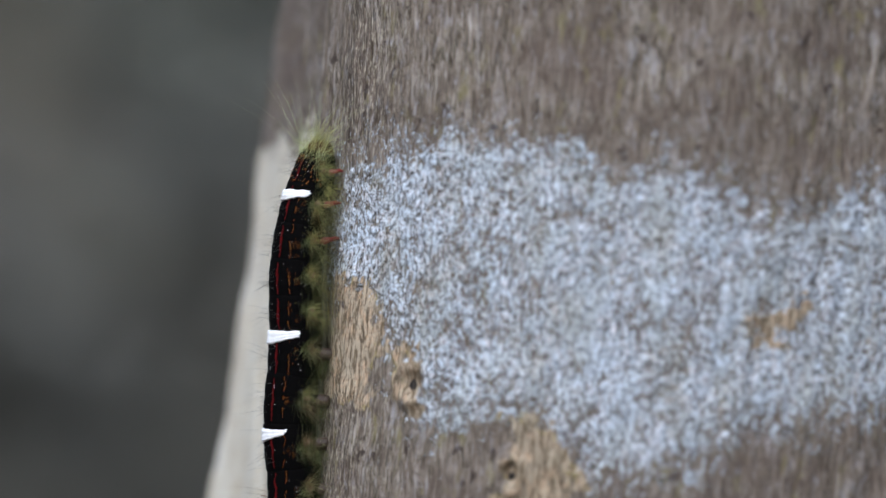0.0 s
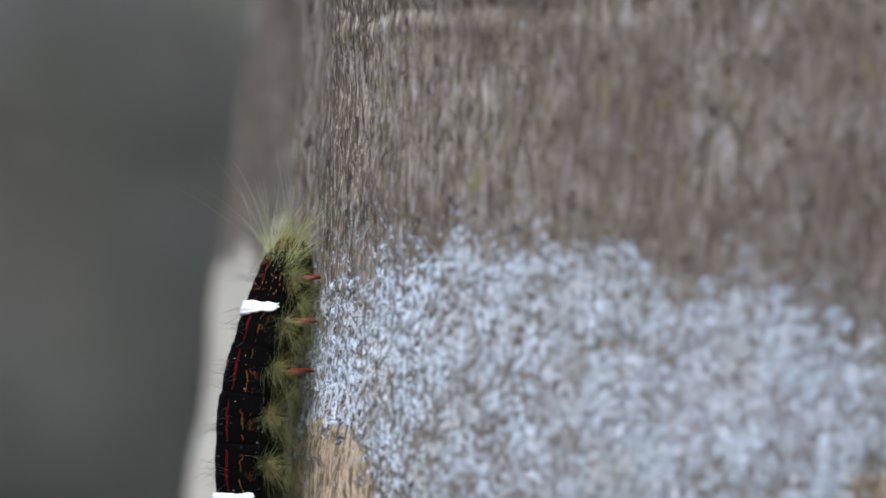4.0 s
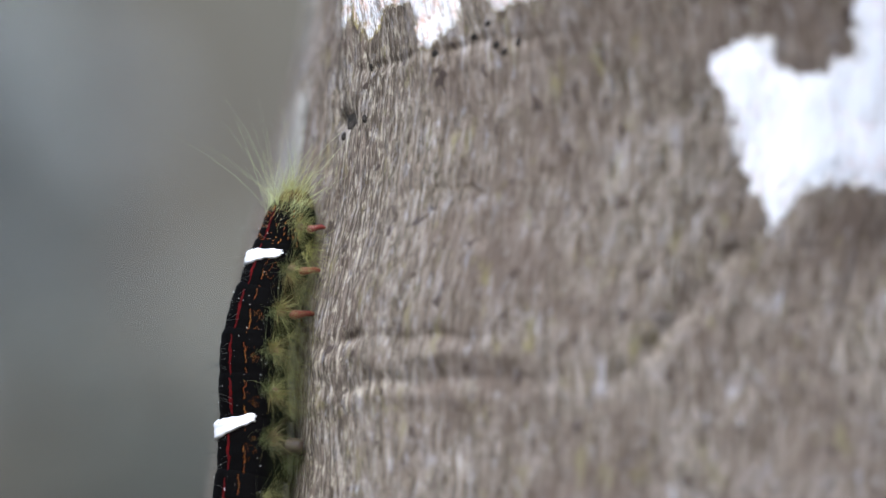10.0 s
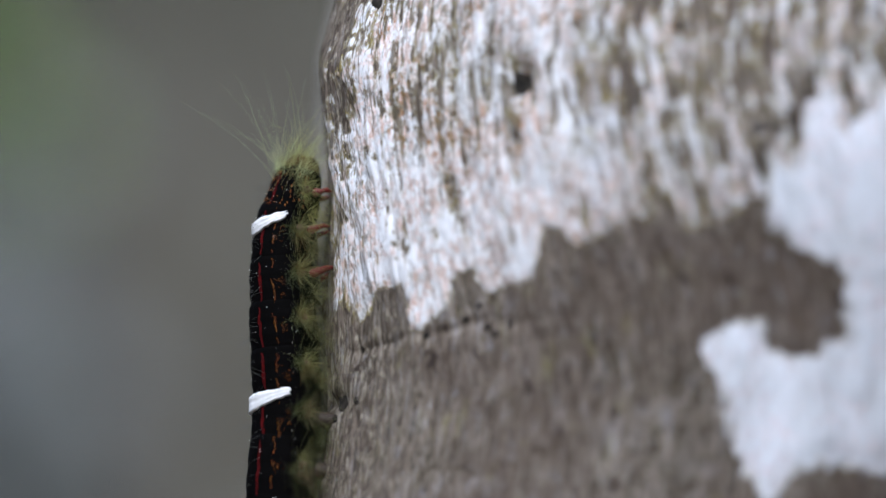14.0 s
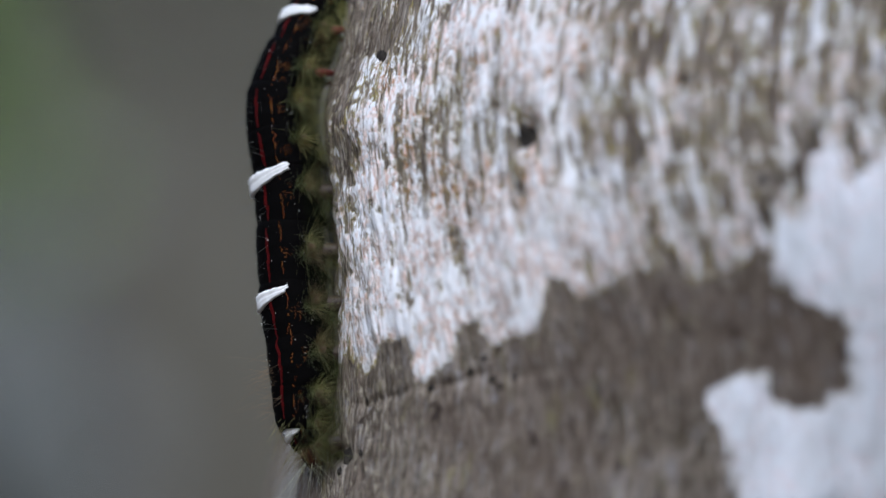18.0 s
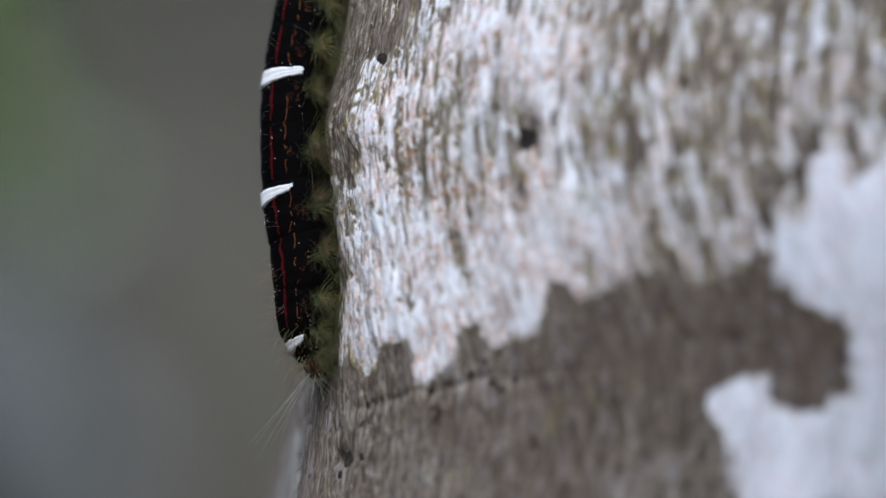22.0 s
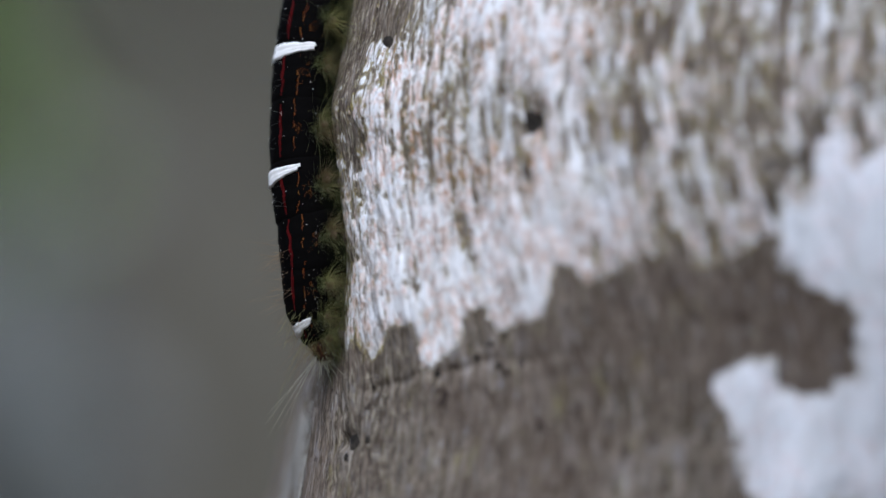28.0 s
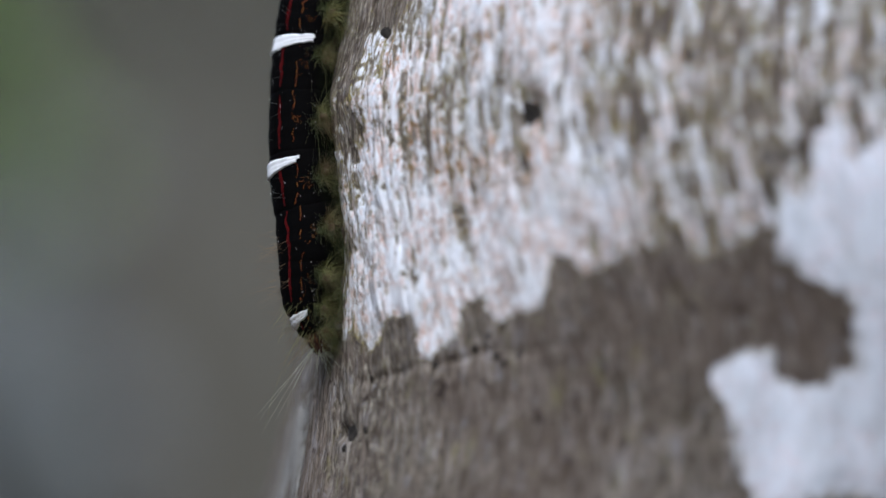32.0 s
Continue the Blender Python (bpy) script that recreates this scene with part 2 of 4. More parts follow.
HEADSKIN = plain_material("head_shell", (0.012, 0.007, 0.003), (0.11, 0.055, 0.014), 1200, 0.6, 0.12, 0.0001)
HAIR_GREEN = plain_material("yellow_green_hair", (0.16, 0.165, 0.05), (0.40, 0.395, 0.145), 500, 0.45, 0.4)
HAIR_BROWN = plain_material("brown_hair", (0.08, 0.045, 0.022), (0.25, 0.17, 0.085), 500, 0.45, 0.4)
WART = plain_material("wart", (0.10, 0.055, 0.038), (0.26, 0.16, 0.11), 1500, 0.6, 0.3)
HAIR_RUST = plain_material("rusty_hair", (0.15, 0.09, 0.025), (0.34, 0.24, 0.075), 500, 0.45, 0.4)
HAIR_OLIVE = plain_material("olive_green_hair", (0.13, 0.125, 0.04), (0.30, 0.29, 0.11), 500, 0.45, 0.4)
HAIR_DARK = plain_material("olive_hair", (0.035, 0.045, 0.014), (0.16, 0.18, 0.055), 500, 0.45, 0.4)
HAIR_YELLOW = plain_material("yellow_hair", (0.30, 0.28, 0.07), (0.56, 0.54, 0.19), 500, 0.45, 0.4)
HAIR_PLUME = plain_material("plume_hair", (0.48, 0.53, 0.20), (0.74, 0.79, 0.42), 300, 0.4, 0.4)
HAIR_PALE = plain_material("pale_hair", (0.32, 0.31, 0.20), (0.60, 0.58, 0.43), 500, 0.4, 0.4)
HAIR_BLACK = plain_material("grey_hair", (0.03, 0.03, 0.025), (0.12, 0.12, 0.10), 500, 0.45, 0.4)
SOIL = plain_material("leaf_litter", (0.05, 0.04, 0.028), (0.15, 0.12, 0.085), 14, 0.95, 0.2, 0.01)
WOODS = plain_material("far_woods", (0.093, 0.083, 0.063), (0.160, 0.145, 0.113), 0.7, 0.95, 0.1)
LEAF_A = plain_material("shrub_leaf", (0.086, 0.081, 0.056), (0.164, 0.152, 0.108), 9, 0.6, 0.3)
# green raised well above plain foliage: sunlight through the leaves is in the colour
LEAF_SUNLIT = plain_material("bright_leaf", (0.40, 0.55, 0.16), (0.57, 0.71, 0.26), 9, 0.6, 0.3)
LEAF_D = plain_material("grey_green_leaf", (0.132, 0.134, 0.108), (0.20, 0.20, 0.162), 9, 0.6, 0.3)
# dark leaf colour that stands for shade low in the woods
LEAF_SHADE = plain_material("dark_leaf", (0.075, 0.073, 0.060), (0.15, 0.142, 0.115), 9, 0.6, 0.3)
LEAF_C = plain_material("pale_leaf", (0.22, 0.225, 0.208), (0.322, 0.33, 0.305), 9, 0.6, 0.3)
FARBARK = plain_material("grey_bark", (0.09, 0.08, 0.07), (0.22, 0.20, 0.18), 30, 0.9, 0.2, 0.003, (1, 1, 0.3))


# ---- helpers of this scene ----
MM = 0.001


def mesh_object(name, verts, faces, mat, parent=None, label="", smooth=True, uv=None, film=None):
    me = bpy.data.meshes.new(name)
    me.from_pydata(verts, [], faces)
    me.materials.append(mat)
    if smooth:
        me.polygons.foreach_set("use_smooth", [True] * len(me.polygons))
    if uv is not None:
        layer = me.uv_layers.new(name="bark")
        corner = np.empty(len(me.loops), np.int32)
        me.loops.foreach_get("vertex_index", corner)
        layer.data.foreach_set("uv", np.asarray(uv, np.float32)[corner].reshape(-1))
        if film is not None:
            thick = np.asarray(film, np.float32)[corner]
            me.uv_layers.new(name="film").data.foreach_set("uv", np.stack([thick, thick * 0], 1).reshape(-1))
    me.update()
    ob = new(name, me)
    if parent is not None:
        ob.parent = parent
    if label:
        tagged(ob, label)
    return ob


def grid_faces(rows, cols):
    i = np.arange((rows - 1) * (cols - 1))
    r, c = i // (cols - 1), i % (cols - 1)
    a = r * cols + c
    return np.stack([a, a + 1, a + cols + 1, a + cols], 1)


def value_noise(x, y, seed):
    """Smooth noise between -1 and 1 on arrays of places."""
    xi, yi = np.floor(x).astype(np.int64), np.floor(y).astype(np.int64)
    fx, fy = x - xi, y - yi
    fx, fy = fx * fx * (3 - 2 * fx), fy * fy * (3 - 2 * fy)

    def corner(a, b):
        h = (a * 374761393 + b * 668265263 + seed * 974711) & 0xFFFFFFFF
        h = ((h ^ (h >> 13)) * 1274126177) & 0xFFFFFFFF
        return ((h ^ (h >> 16)) & 0xFFFF) / 32767.5 - 1

    return (corner(xi, yi) * (1 - fx) + corner(xi + 1, yi) * fx) * (1 - fy) + (corner(xi, yi + 1) * (1 - fx) + corner(xi + 1, yi + 1) * fx) * fy


def fbm(x, y, seed, octaves=4, gain=0.55):
    total, amp = 0, 1
    for k in range(octaves):
        total = total + amp * value_noise(x * 2 ** k, y * 2 ** k, seed + 17 * k)
        amp *= gain
    return total


def smooth(a, b, x):
    k = np.clip((x - a) / (b - a), 0, 1)
    return k * k * (3 - 2 * k)


def leaf_mesh(rng, spots, size):
    vs, fs = [], []
    for c in spots:
        d = Vector((rng.gauss(0, 1), rng.gauss(0, 1), rng.gauss(0, 0.7))).normalized()
        s = d.orthogonal().normalized()
        s = (s + d.cross(s) * rng.uniform(-1, 1)).normalized()
        up = d.cross(s)
        l, w = size * rng.uniform(0.6, 1.2), size * rng.uniform(0.2, 0.34)
        n0 = len(vs)
        for a, b, h in ((0, 0, 0), (0.35, 1, 0.12), (0.75, 0.7, 0.1), (1, 0, -0.05), (0.75, -0.7, 0.1), (0.35, -1, 0.12), (0.5, 0, 0.0)):
            vs.append(tuple(c + d * (a * l) + s * (b * w) + up * (h * l)))
        fs += [(n0, n0 + 6, n0 + 1), (n0 + 1, n0 + 6, n0 + 2), (n0 + 2, n0 + 6, n0 + 3), (n0 + 3, n0 + 6, n0 + 4), (n0 + 4, n0 + 6, n0 + 5), (n0 + 5, n0 + 6, n0)]
    return vs, fs


# ---- the trunk ----
tree = tagged(new("tree"), "smooth grey-brown tree trunk with lichen crusts", "tree")
tree.location = (0, 0, 0)

# Cross-section in mm: a nearly flat flank, a rounded edge, a broad front, a closed back.
arc = np.concatenate([np.linspace(-55, -14, 60)[:-1], np.linspace(-14, 16, 220)[:-1], np.linspace(16, 98, 250)[:-1], np.linspace(98, 144, 20)])
fine_s = np.linspace(-55, 144, 4000)
step = fine_s[1] - fine_s[0]


def profile(behind, before, corner, bend):
    """The outline whose corner turns between so many mm behind and before the edge."""
    turn = radians(corner) * smooth(-behind, before, fine_s) + np.maximum(fine_s, 0) / bend
    prof_x, prof_y = np.cumsum(np.sin(turn)) * step, np.cumsum(-np.cos(turn)) * step
    prof_x -= np.interp(0, fine_s, prof_x)
    prof_y -= np.interp(0, fine_s, prof_y) + 5.2
    return np.interp(arc, fine_s, prof_x), np.interp(arc, fine_s, prof_y)


px, py = profile(3.5, 3.5, 47, 74)
rx, ry = profile(17, 3.5, 47, 74)
hx, hy = profile(3.5, 3.5, 38, 84)
q = np.linspace(0, 1, 22)[1:-1]
seen_arc = len(arc)
b0, b3 = np.array((px[-1], py[-1])), np.array((px[0], py[0]))
b1, b2 = b0 + np.array((-12, 40)), b3 + np.array((6, 34))
back = ((1 - q) ** 3)[:, None] * b0 + (3 * q * (1 - q) ** 2)[:, None] * b1 + (3 * q * q * (1 - q))[:, None] * b2 + (q ** 3)[:, None] * b3
px, py = np.append(px, back[:, 0]), np.append(py, back[:, 1])


def difference(ox, oy):
    """How far another outline lies from the first one, brought round the closed back."""
    dx, dy = ox - px[:seen_arc], oy - py[:seen_arc]
    return np.append(dx, dx[-1] + (dx[0] - dx[-1]) * q), np.append(dy, dy[-1] + (dy[0] - dy[-1]) * q)


rx, ry = difference(rx, ry)
hx, hy = difference(hx, hy)
sarc = np.append(arc, 144 + 130 * q)
seen = len(arc)

low = -1200 + 1140 * np.linspace(0, 1, 40) ** 0.6
high = 152 + 4000 * np.linspace(0, 1, 50)[1:] ** 1.6
zs = np.concatenate([low[:-1], np.linspace(-60, -42, 20)[:-1], np.arange(-42, 134, 0.25), np.linspace(134, 152, 20), high])

EDGE_Z = (-60, -32.3, -3, 13.5, 25.4, 45.6, 50.7, 62, 73.5, 83, 95.7, 106.1, 115.2, 121.8, 140)
EDGE_X = (-19.5, -18.3, -16.4, -15.5, -14.6, -14.2, -13.0, -10.6, -9.2, -9.8, -11.2, -12.1, -10.5, -9.1, -8.5)
SIL_Z = (-60, -36.1, -3.3, 15.1, 28.4, 41.9, 55.5, 68.2, 73, 90, 106, 119.1, 140)
SIL_X = (-41, -37.8, -32.8, -30.2, -28, -26.5, -25, -22, -20.6, -16.6, -14.6, -13.2, -11)


def smooth_interp(z, zk, xk):
    """Interpolation with softened corners."""
    return sum(np.interp(z + d, zk, xk) for d in (-5, -2.5, 0, 2.5, 5)) / 5


edge = smooth_interp(zs, EDGE_Z, EDGE_X)
# how rounded the corner is, by height
rounded = smooth_interp(zs, (-60, 0, 20, 45, 56, 76, 86, 96), (0.5, 0.4, 0.5, 0.5, 1.0, 1.0, 0.3, 0.0))
lean = (edge + rounded * rx[0] - smooth_interp(zs, SIL_Z, SIL_X)) / 50
Z, S = np.meshgrid(zs, sarc, indexing="ij")
swell = np.where(zs < -60, 1 + 0.25 * ((-60 - zs) / 1140) ** 2, np.where(zs > 152, 1 - 0.25 * (zs - 152) / 4000, 1.0))
steep = smooth(45, 95, zs)
PX = px[None, :] + rounded[:, None] * rx[None, :] + steep[:, None] * hx[None, :]
PY = py[None, :] + rounded[:, None] * ry[None, :] + steep[:, None] * hy[None, :]
X = PX * swell[:, None] + edge[:, None] - lean[:, None] * np.clip(PY, 0, 50)
Y = PY * swell[:, None]


def normals(X, Y, Z):
    dxs, dys = np.gradient(X, axis=1), np.gradient(Y, axis=1)
    n = np.stack([dys, -dxs, np.zeros_like(X)], 2)
    return n / np.maximum(np.linalg.norm(n, axis=2, keepdims=True), 1e-9)


N0 = normals(X, Y, Z)
N0 *= np.sign((N0[:, :, 1] * -1)[:, seen // 2][:, None, None])
# the bark's own chart: across and up, in mm, as the tripod looks at it
U, V = X * 420 / (420 + Y), Z * 420 / (420 + Y)


def cu(a):
    return (np.asarray(a, float) - 784) * 0.06104


def cv(b):
    return 93.1 - (np.asarray(b, float) - 441) * 0.06404


coarse = 0.55 * fbm(S / 9, Z / 26, 3, 3)
detail = smooth(-75, -50, Z) * (1 - smooth(140, 165, Z))
bent = S + 0.35 * fbm(S / 9, Z / 16, 71, 2)
relief = coarse + detail * (0.16 * fbm(bent / 1.6, Z / 8.0, 5, 3) + 0.09 * fbm(bent / 0.6, Z / 4.0, 9, 3) - 0.18 * np.exp(-(fbm(bent / 0.95, Z / 7.0, 13, 2) / 0.14) ** 2))
for z0, depth, width, reach, tilt_r in ((44.9, 0.5, 0.65, 18, -0.05), (40.4, 0.45, 0.75, 22, -0.04), (42.8, -0.6, 1.0, 22, -0.04), (38.4, -0.3, 0.9, 22, -0.04), (74.7, 0.32, 0.5, 22, 0.02), (73.3, -0.15, 0.8, 22, 0.02),
                                        (60.0, 0.4, 0.35, 0, -0.02), (32.0, 0.15, 1.0, 10, 0.0)):
    wob = 0.6 * fbm(S / 5, Z * 0 + z0, 21, 3)
    span = np.exp(-((S - 16) / 4) ** 2) if reach == 0 else (1 - smooth(reach * 0.6, reach * 1.7, S)) * smooth(-4, 5, S)
    relief -= depth * np.exp(-((Z - tilt_r * (X + 14) - z0 - wob) / width) ** 2) * span * (0.75 + 0.5 * fbm(S / 2.5, Z * 0 + z0, 23, 2))
for a, b, r, depth in ((938, 240, 1.5, 1.3), (668, 95, 0.8, 0.5), (616, 802, 0.8, 0.6), (596, 812, 0.5, 0.8), (850, 1006, 0.8, 0.5), (595, 800, 0.5, 0.6)):
    relief -= depth * np.exp(-((U - cu(a)) / r) ** 2 - ((V - cv(b)) / (1.5 * r)) ** 2)
for (a0, b0r), (a1, b1r), wide_f, deep in (((1300, 1030), (1150, 1200), 1.3, 0.8), ((1150, 1200), (1090, 1250), 1.0, 0.4)):
    ex, ey = cu(a1) - cu(a0), cv(b1r) - cv(b0r)
    h = np.clip(((U - cu(a0)) * ex + (V - cv(b0r)) * ey) / (ex * ex + ey * ey), 0, 1)
    relief -= deep * np.exp(-(np.hypot(U - cu(a0) - h * ex, V - cv(b0r) - h * ey) / wide_f) ** 2) * (0.8 + 0.4 * fbm(S / 2, Z / 2, 27, 2))
for a, b, r in ((676, 2192, 2.0), (908, 2395, 1.9)):
    d = np.hypot(U - cu(a), (V - cv(b)) / 1.3)
    relief += 0.6 * np.exp(-((d - r) / 0.7) ** 2) - 0.6 * np.exp(-(d / 1.1) ** 2)
relief += 1.2 * np.exp(-((U - cu(625)) / 2.5) ** 2 - ((V - cv(215)) / 3.5) ** 2)
X, Y = X + N0[:, :, 0] * relief, Y + N0[:, :, 1] * relief
rows, cols = Z.shape
points = np.stack([X, Y, Z], 2)
faces = grid_faces(rows, cols)
wrap = np.arange(rows - 1) * cols
faces = np.concatenate([faces, np.stack([wrap + cols - 1, wrap, wrap + cols, wrap + 2 * cols - 1], 1)])
base = np.array((0, 0, EYE_Z))
trunk = mesh_object("trunk", (points.reshape(-1, 3) * MM + base).tolist(), faces.tolist(), BARK, tree, "grey-brown bark with fine upright grain and ring scars",
                    uv=np.stack([S, Z], 2).reshape(-1, 2) * MM)


def inside(poly):
    """Distance in mm into a patch whose outline is given in the chart (positive inside)."""
    pu, pv = cu([p[0] for p in poly]), cv([p[1] for p in poly])
    best, odd = np.full(U.shape, 1e9), np.zeros(U.shape, bool)
    for k in range(len(poly)):
        ax, ay, bx, by = pu[k - 1], pv[k - 1], pu[k], pv[k]
        ex, ey = bx - ax, by - ay
        h = np.clip(((U - ax) * ex + (V - ay) * ey) / (ex * ex + ey * ey), 0, 1)
        best = np.minimum(best, np.hypot(U - ax - h * ex, V - ay - h * ey))
        cross = ((ay > V) != (by > V)) & (U < ex * (V - ay) / (ey if ey else 1e-9) + ax)
        odd ^= cross
    return np.where(odd, best, -best)


def crust(name, height, mat, label, fill=0, keep=None, margin=0.0):
    """A thin crust over the bark wherever its height in mm is above nought."""
    height = np.where((np.arange(cols) < seen)[None, :], height, -1)
    f = grid_faces(rows, cols)
    f = f[(height.reshape(-1)[f] > -margin).any(1)]
    if keep is not None:
        f = f[keep.reshape(-1)[f[:, 0]]]
    lift = 0.02 + np.clip(height, 0.0, 0.14) if margin else np.clip(height, -0.12, 0.3)
    p = points + N0 * (lift + fill)[:, :, None]
    p, uv = p.reshape(-1, 3) * MM + base, np.stack([S, Z], 2).reshape(-1, 2) * MM
    # every joined piece is a patch of its own, crumbs stay together
    tag = np.arange(rows * cols)
    while True:
        least = tag[f].min(1)
        before = tag[f].sum()
        np.minimum.at(tag, f.reshape(-1), np.repeat(least, 4))
        tag = tag[tag]
        if tag[f].sum() == before:
            break
    piece = tag[f[:, 0]]
    ids, sizes = np.unique(piece, return_counts=True)
    large = [k for k, n in sorted(zip(ids, sizes), key=lambda r: -r[1]) if n >= 200][:40]
    groups = [(name, f[piece == k]) for k in large]
    crumbs = f[~np.isin(piece, large)]
    if len(crumbs):
        groups.append(("lichen_crumb" if name == "lichen_patch" else "bark_crumb", crumbs))
    for title, part_faces in groups:
        used, local = np.unique(part_faces, return_inverse=True)
        ob = mesh_object(title, p[used].tolist(), local.reshape(-1, 4).tolist(), mat, tree, label, uv=uv[used], film=height.reshape(-1)[used])
        if title.endswith("crumb"):
            tagged(ob, kind="stuff")


streaks = fbm(bent / 1.1, Z / 6.5, 31, 3)
thin_streaks = fbm(bent / 0.6, Z / 4.2, 33, 3)
speckle = fbm(S / 0.55, Z / 0.8, 41, 3)
clumps = fbm(S / 4.5, Z / 4.5, 43, 3)
rough_edge = fbm(S / 1.6, Z / 1.6, 51, 3)

# streaked white crust on the upper front
top = inside([(500, 640), (612, 642), (625, 600), (655, 655), (685, 606), (724, 604), (735, 640), (740, 682), (755, 682), (784, 656), (810, 628), (815, 578), (838, 572), (870, 618),
              (905, 602), (960, 590), (980, 495), (1010, 505), (1035, 535), (1090, 500), (1130, 478), (1170, 474), (1200, 430), (1240, 500), (1300, 480), (1370, 440),
              (1430, 420), (1490, 400), (1560, 400), (1900, 380), (1900, -240), (500, -240)])
upper = smooth(cv(430), cv(230), V)
front_core = smooth(cu(640), cu(700), U) * (1 - smooth(cu(990), cu(1120), U))
far_right = smooth(cu(990), cu(1150), U)


def spots(rows):
    """Soft upright spots: place in the chart, half width, half height, weight."""
    return sum(k * np.exp(-((U - cu(a) - 0.4 * thin_streaks) / (0.061 * w)) ** 2 - ((V - cv(b)) / (0.064 * h)) ** 2) for a, b, w, h, k in rows)


middle = smooth(cu(670), cu(720), U) * (1 - smooth(cu(900), cu(1000), U)) * smooth(cv(420), cv(370), V) * (1 - smooth(cv(220), cv(150), V))
bare = spots(((764, 203, 13, 35, 1), (733, 250, 7, 40, 0.8), (748, 323, 10, 50, 0.9), (795, 401, 14, 40, 1.1), (701, 213, 10, 25, 0.8), (847, 115, 15, 22, 1), (878, 62, 14, 25, 0.6),
              (821, 156, 9, 30, 0.7), (852, 265, 18, 8, 0.9), (925, 240, 20, 36, 1.5), (930, 338, 13, 70, 0.9), (829, 312, 9, 40, 0.7), (678, 281, 9, 12, 0.6), (618, 365, 6, 90, 0.7)))
bare = bare + spots(((805, 440, 14, 35, 1), (762, 497, 4, 60, 0.5), (929, 422, 12, 25, 0.8), (686, 557, 4, 40, 0.6), (991, 481, 11, 30, 0.9), (1130, 165, 11, 75, 1), (1133, 259, 15, 45, 1.1),
                     (1039, 129, 11, 15, 0.9), (986, 129, 9, 13, 0.8), (1045, 288, 9, 32, 0.8), (1074, 182, 11, 26, 0.7), (1262, 41, 17, 50, 0.7), (1392, 190, 15, 90, 0.8), (1362, 335, 15, 75, 0.8)))
laid = spots(((1174, 175, 24, 50, 0.9), (1421, 112, 15, 60, 0.9), (1350, 194, 18, 26, 0.9), (1356, 276, 18, 26, 0.9), (1412, 276, 16, 20, 0.8), (1362, 53, 11, 40, 0.7), (1142, 425, 16, 45, 1.6),
              (1070, 400, 20, 50, 0.7), (1290, 420, 14, 50, 0.8), (850, 40, 60, 50, 0.5), (960, 100, 40, 60, 0.4)))
# above this slanting line the corner is bare bark
bark_line = np.interp(V, cv([205, 170, 120, 90, 60, 0]), cu([598, 612, 640, 690, 720, 735]))
corner_zone = 1 - smooth(cu(640), cu(700), U)
bare = bare + spots(((683, 112, 42, 45, 0.55), (612, 225, 24, 70, 0.7), (660, 60, 40, 60, 0.5)))
cover = (0.80 - 0.72 * far_right - 0.30 * middle - 0.38 * upper - 0.65 * (1 - smooth(cu(622), cu(655), U)) * smooth(cv(560), cv(470), V)
         - 1.05 * smooth(1.2, -1.8, U - bark_line + 0.9 * rough_edge + 0.8 * thin_streaks) - 0.65 * bare + laid)
fine_streaks = fbm(bent / 0.33, Z / 2.8, 35, 2)
tall_streaks = fbm(bent / 0.85, Z / 9.0, 37, 2)
calm = 1 - 0.65 * corner_zone
drift = calm * ((0.55 * middle + 0.35 * upper) * tall_streaks + (0.3 + 0.15 * far_right) * streaks + (0.35 + 0.2 * upper) * thin_streaks + (0.35 + 0.2 * upper) * fine_streaks) + 0.25 * clumps + (0.2 + 0.45 * corner_zone) * speckle + 0.35 * corner_zone * rough_edge
film = np.minimum(np.minimum(top * 0.22 + 0.05 * rough_edge, (S + 2.0) * 0.2 + 0.1 * rough_edge), 0.20 * (cover + drift))
core = front_core * (1 - 0.4 * upper) + 0.4 * streaks + 0.3 * clumps > 0.45
firm = core & (cover + 0.4 * clumps > 0.35)
crust("lichen_patch", film, LICHEN_BRIGHT, "bright white lichen crust flecked with orange and pink", keep=firm, margin=0.12)
crust("lichen_patch", film, LICHEN_WHITE, "white lichen crust with olive stains", keep=core & ~firm, margin=0.2)
crust("lichen_patch", film, LICHEN_STREAK, "white lichen crust with brown upright streaks", keep=~core, margin=0.2)

# smooth white patch on the right front
right = inside([(1255, 715), (1295, 665), (1335, 650), (1377, 665), (1385, 710), (1445, 715), (1520, 690), (1517, 615), (1505, 555), (1425, 530), (1366, 480),
                (1382, 430), (1390, 340), (1412, 345), (1418, 392), (1434, 372), (1440, 325), (1472, 262), (1497, 190), (1516, 265), (1532, 318), (1552, 300), (1600, 250), (2000, 220), (2000, 940), (1573, 925), (1475, 915), (1410, 935), (1370, 1000), (1335, 925), (1295, 845), (1283, 775)])
crust("lichen_patch", np.minimum(right * 0.07 + 0.045 * rough_edge + 0.02 * speckle, 0.16 + 0.03 * streaks - 0.25 * np.clip(clumps - 0.75, 0, 1)), LICHEN_SOLID,
      "smooth bluish-white lichen patch with scalloped edge", margin=0.12, fill=np.clip(0.5 * (0.2 - relief + coarse), 0, 0.3) * smooth(0.5, 4.0, right))

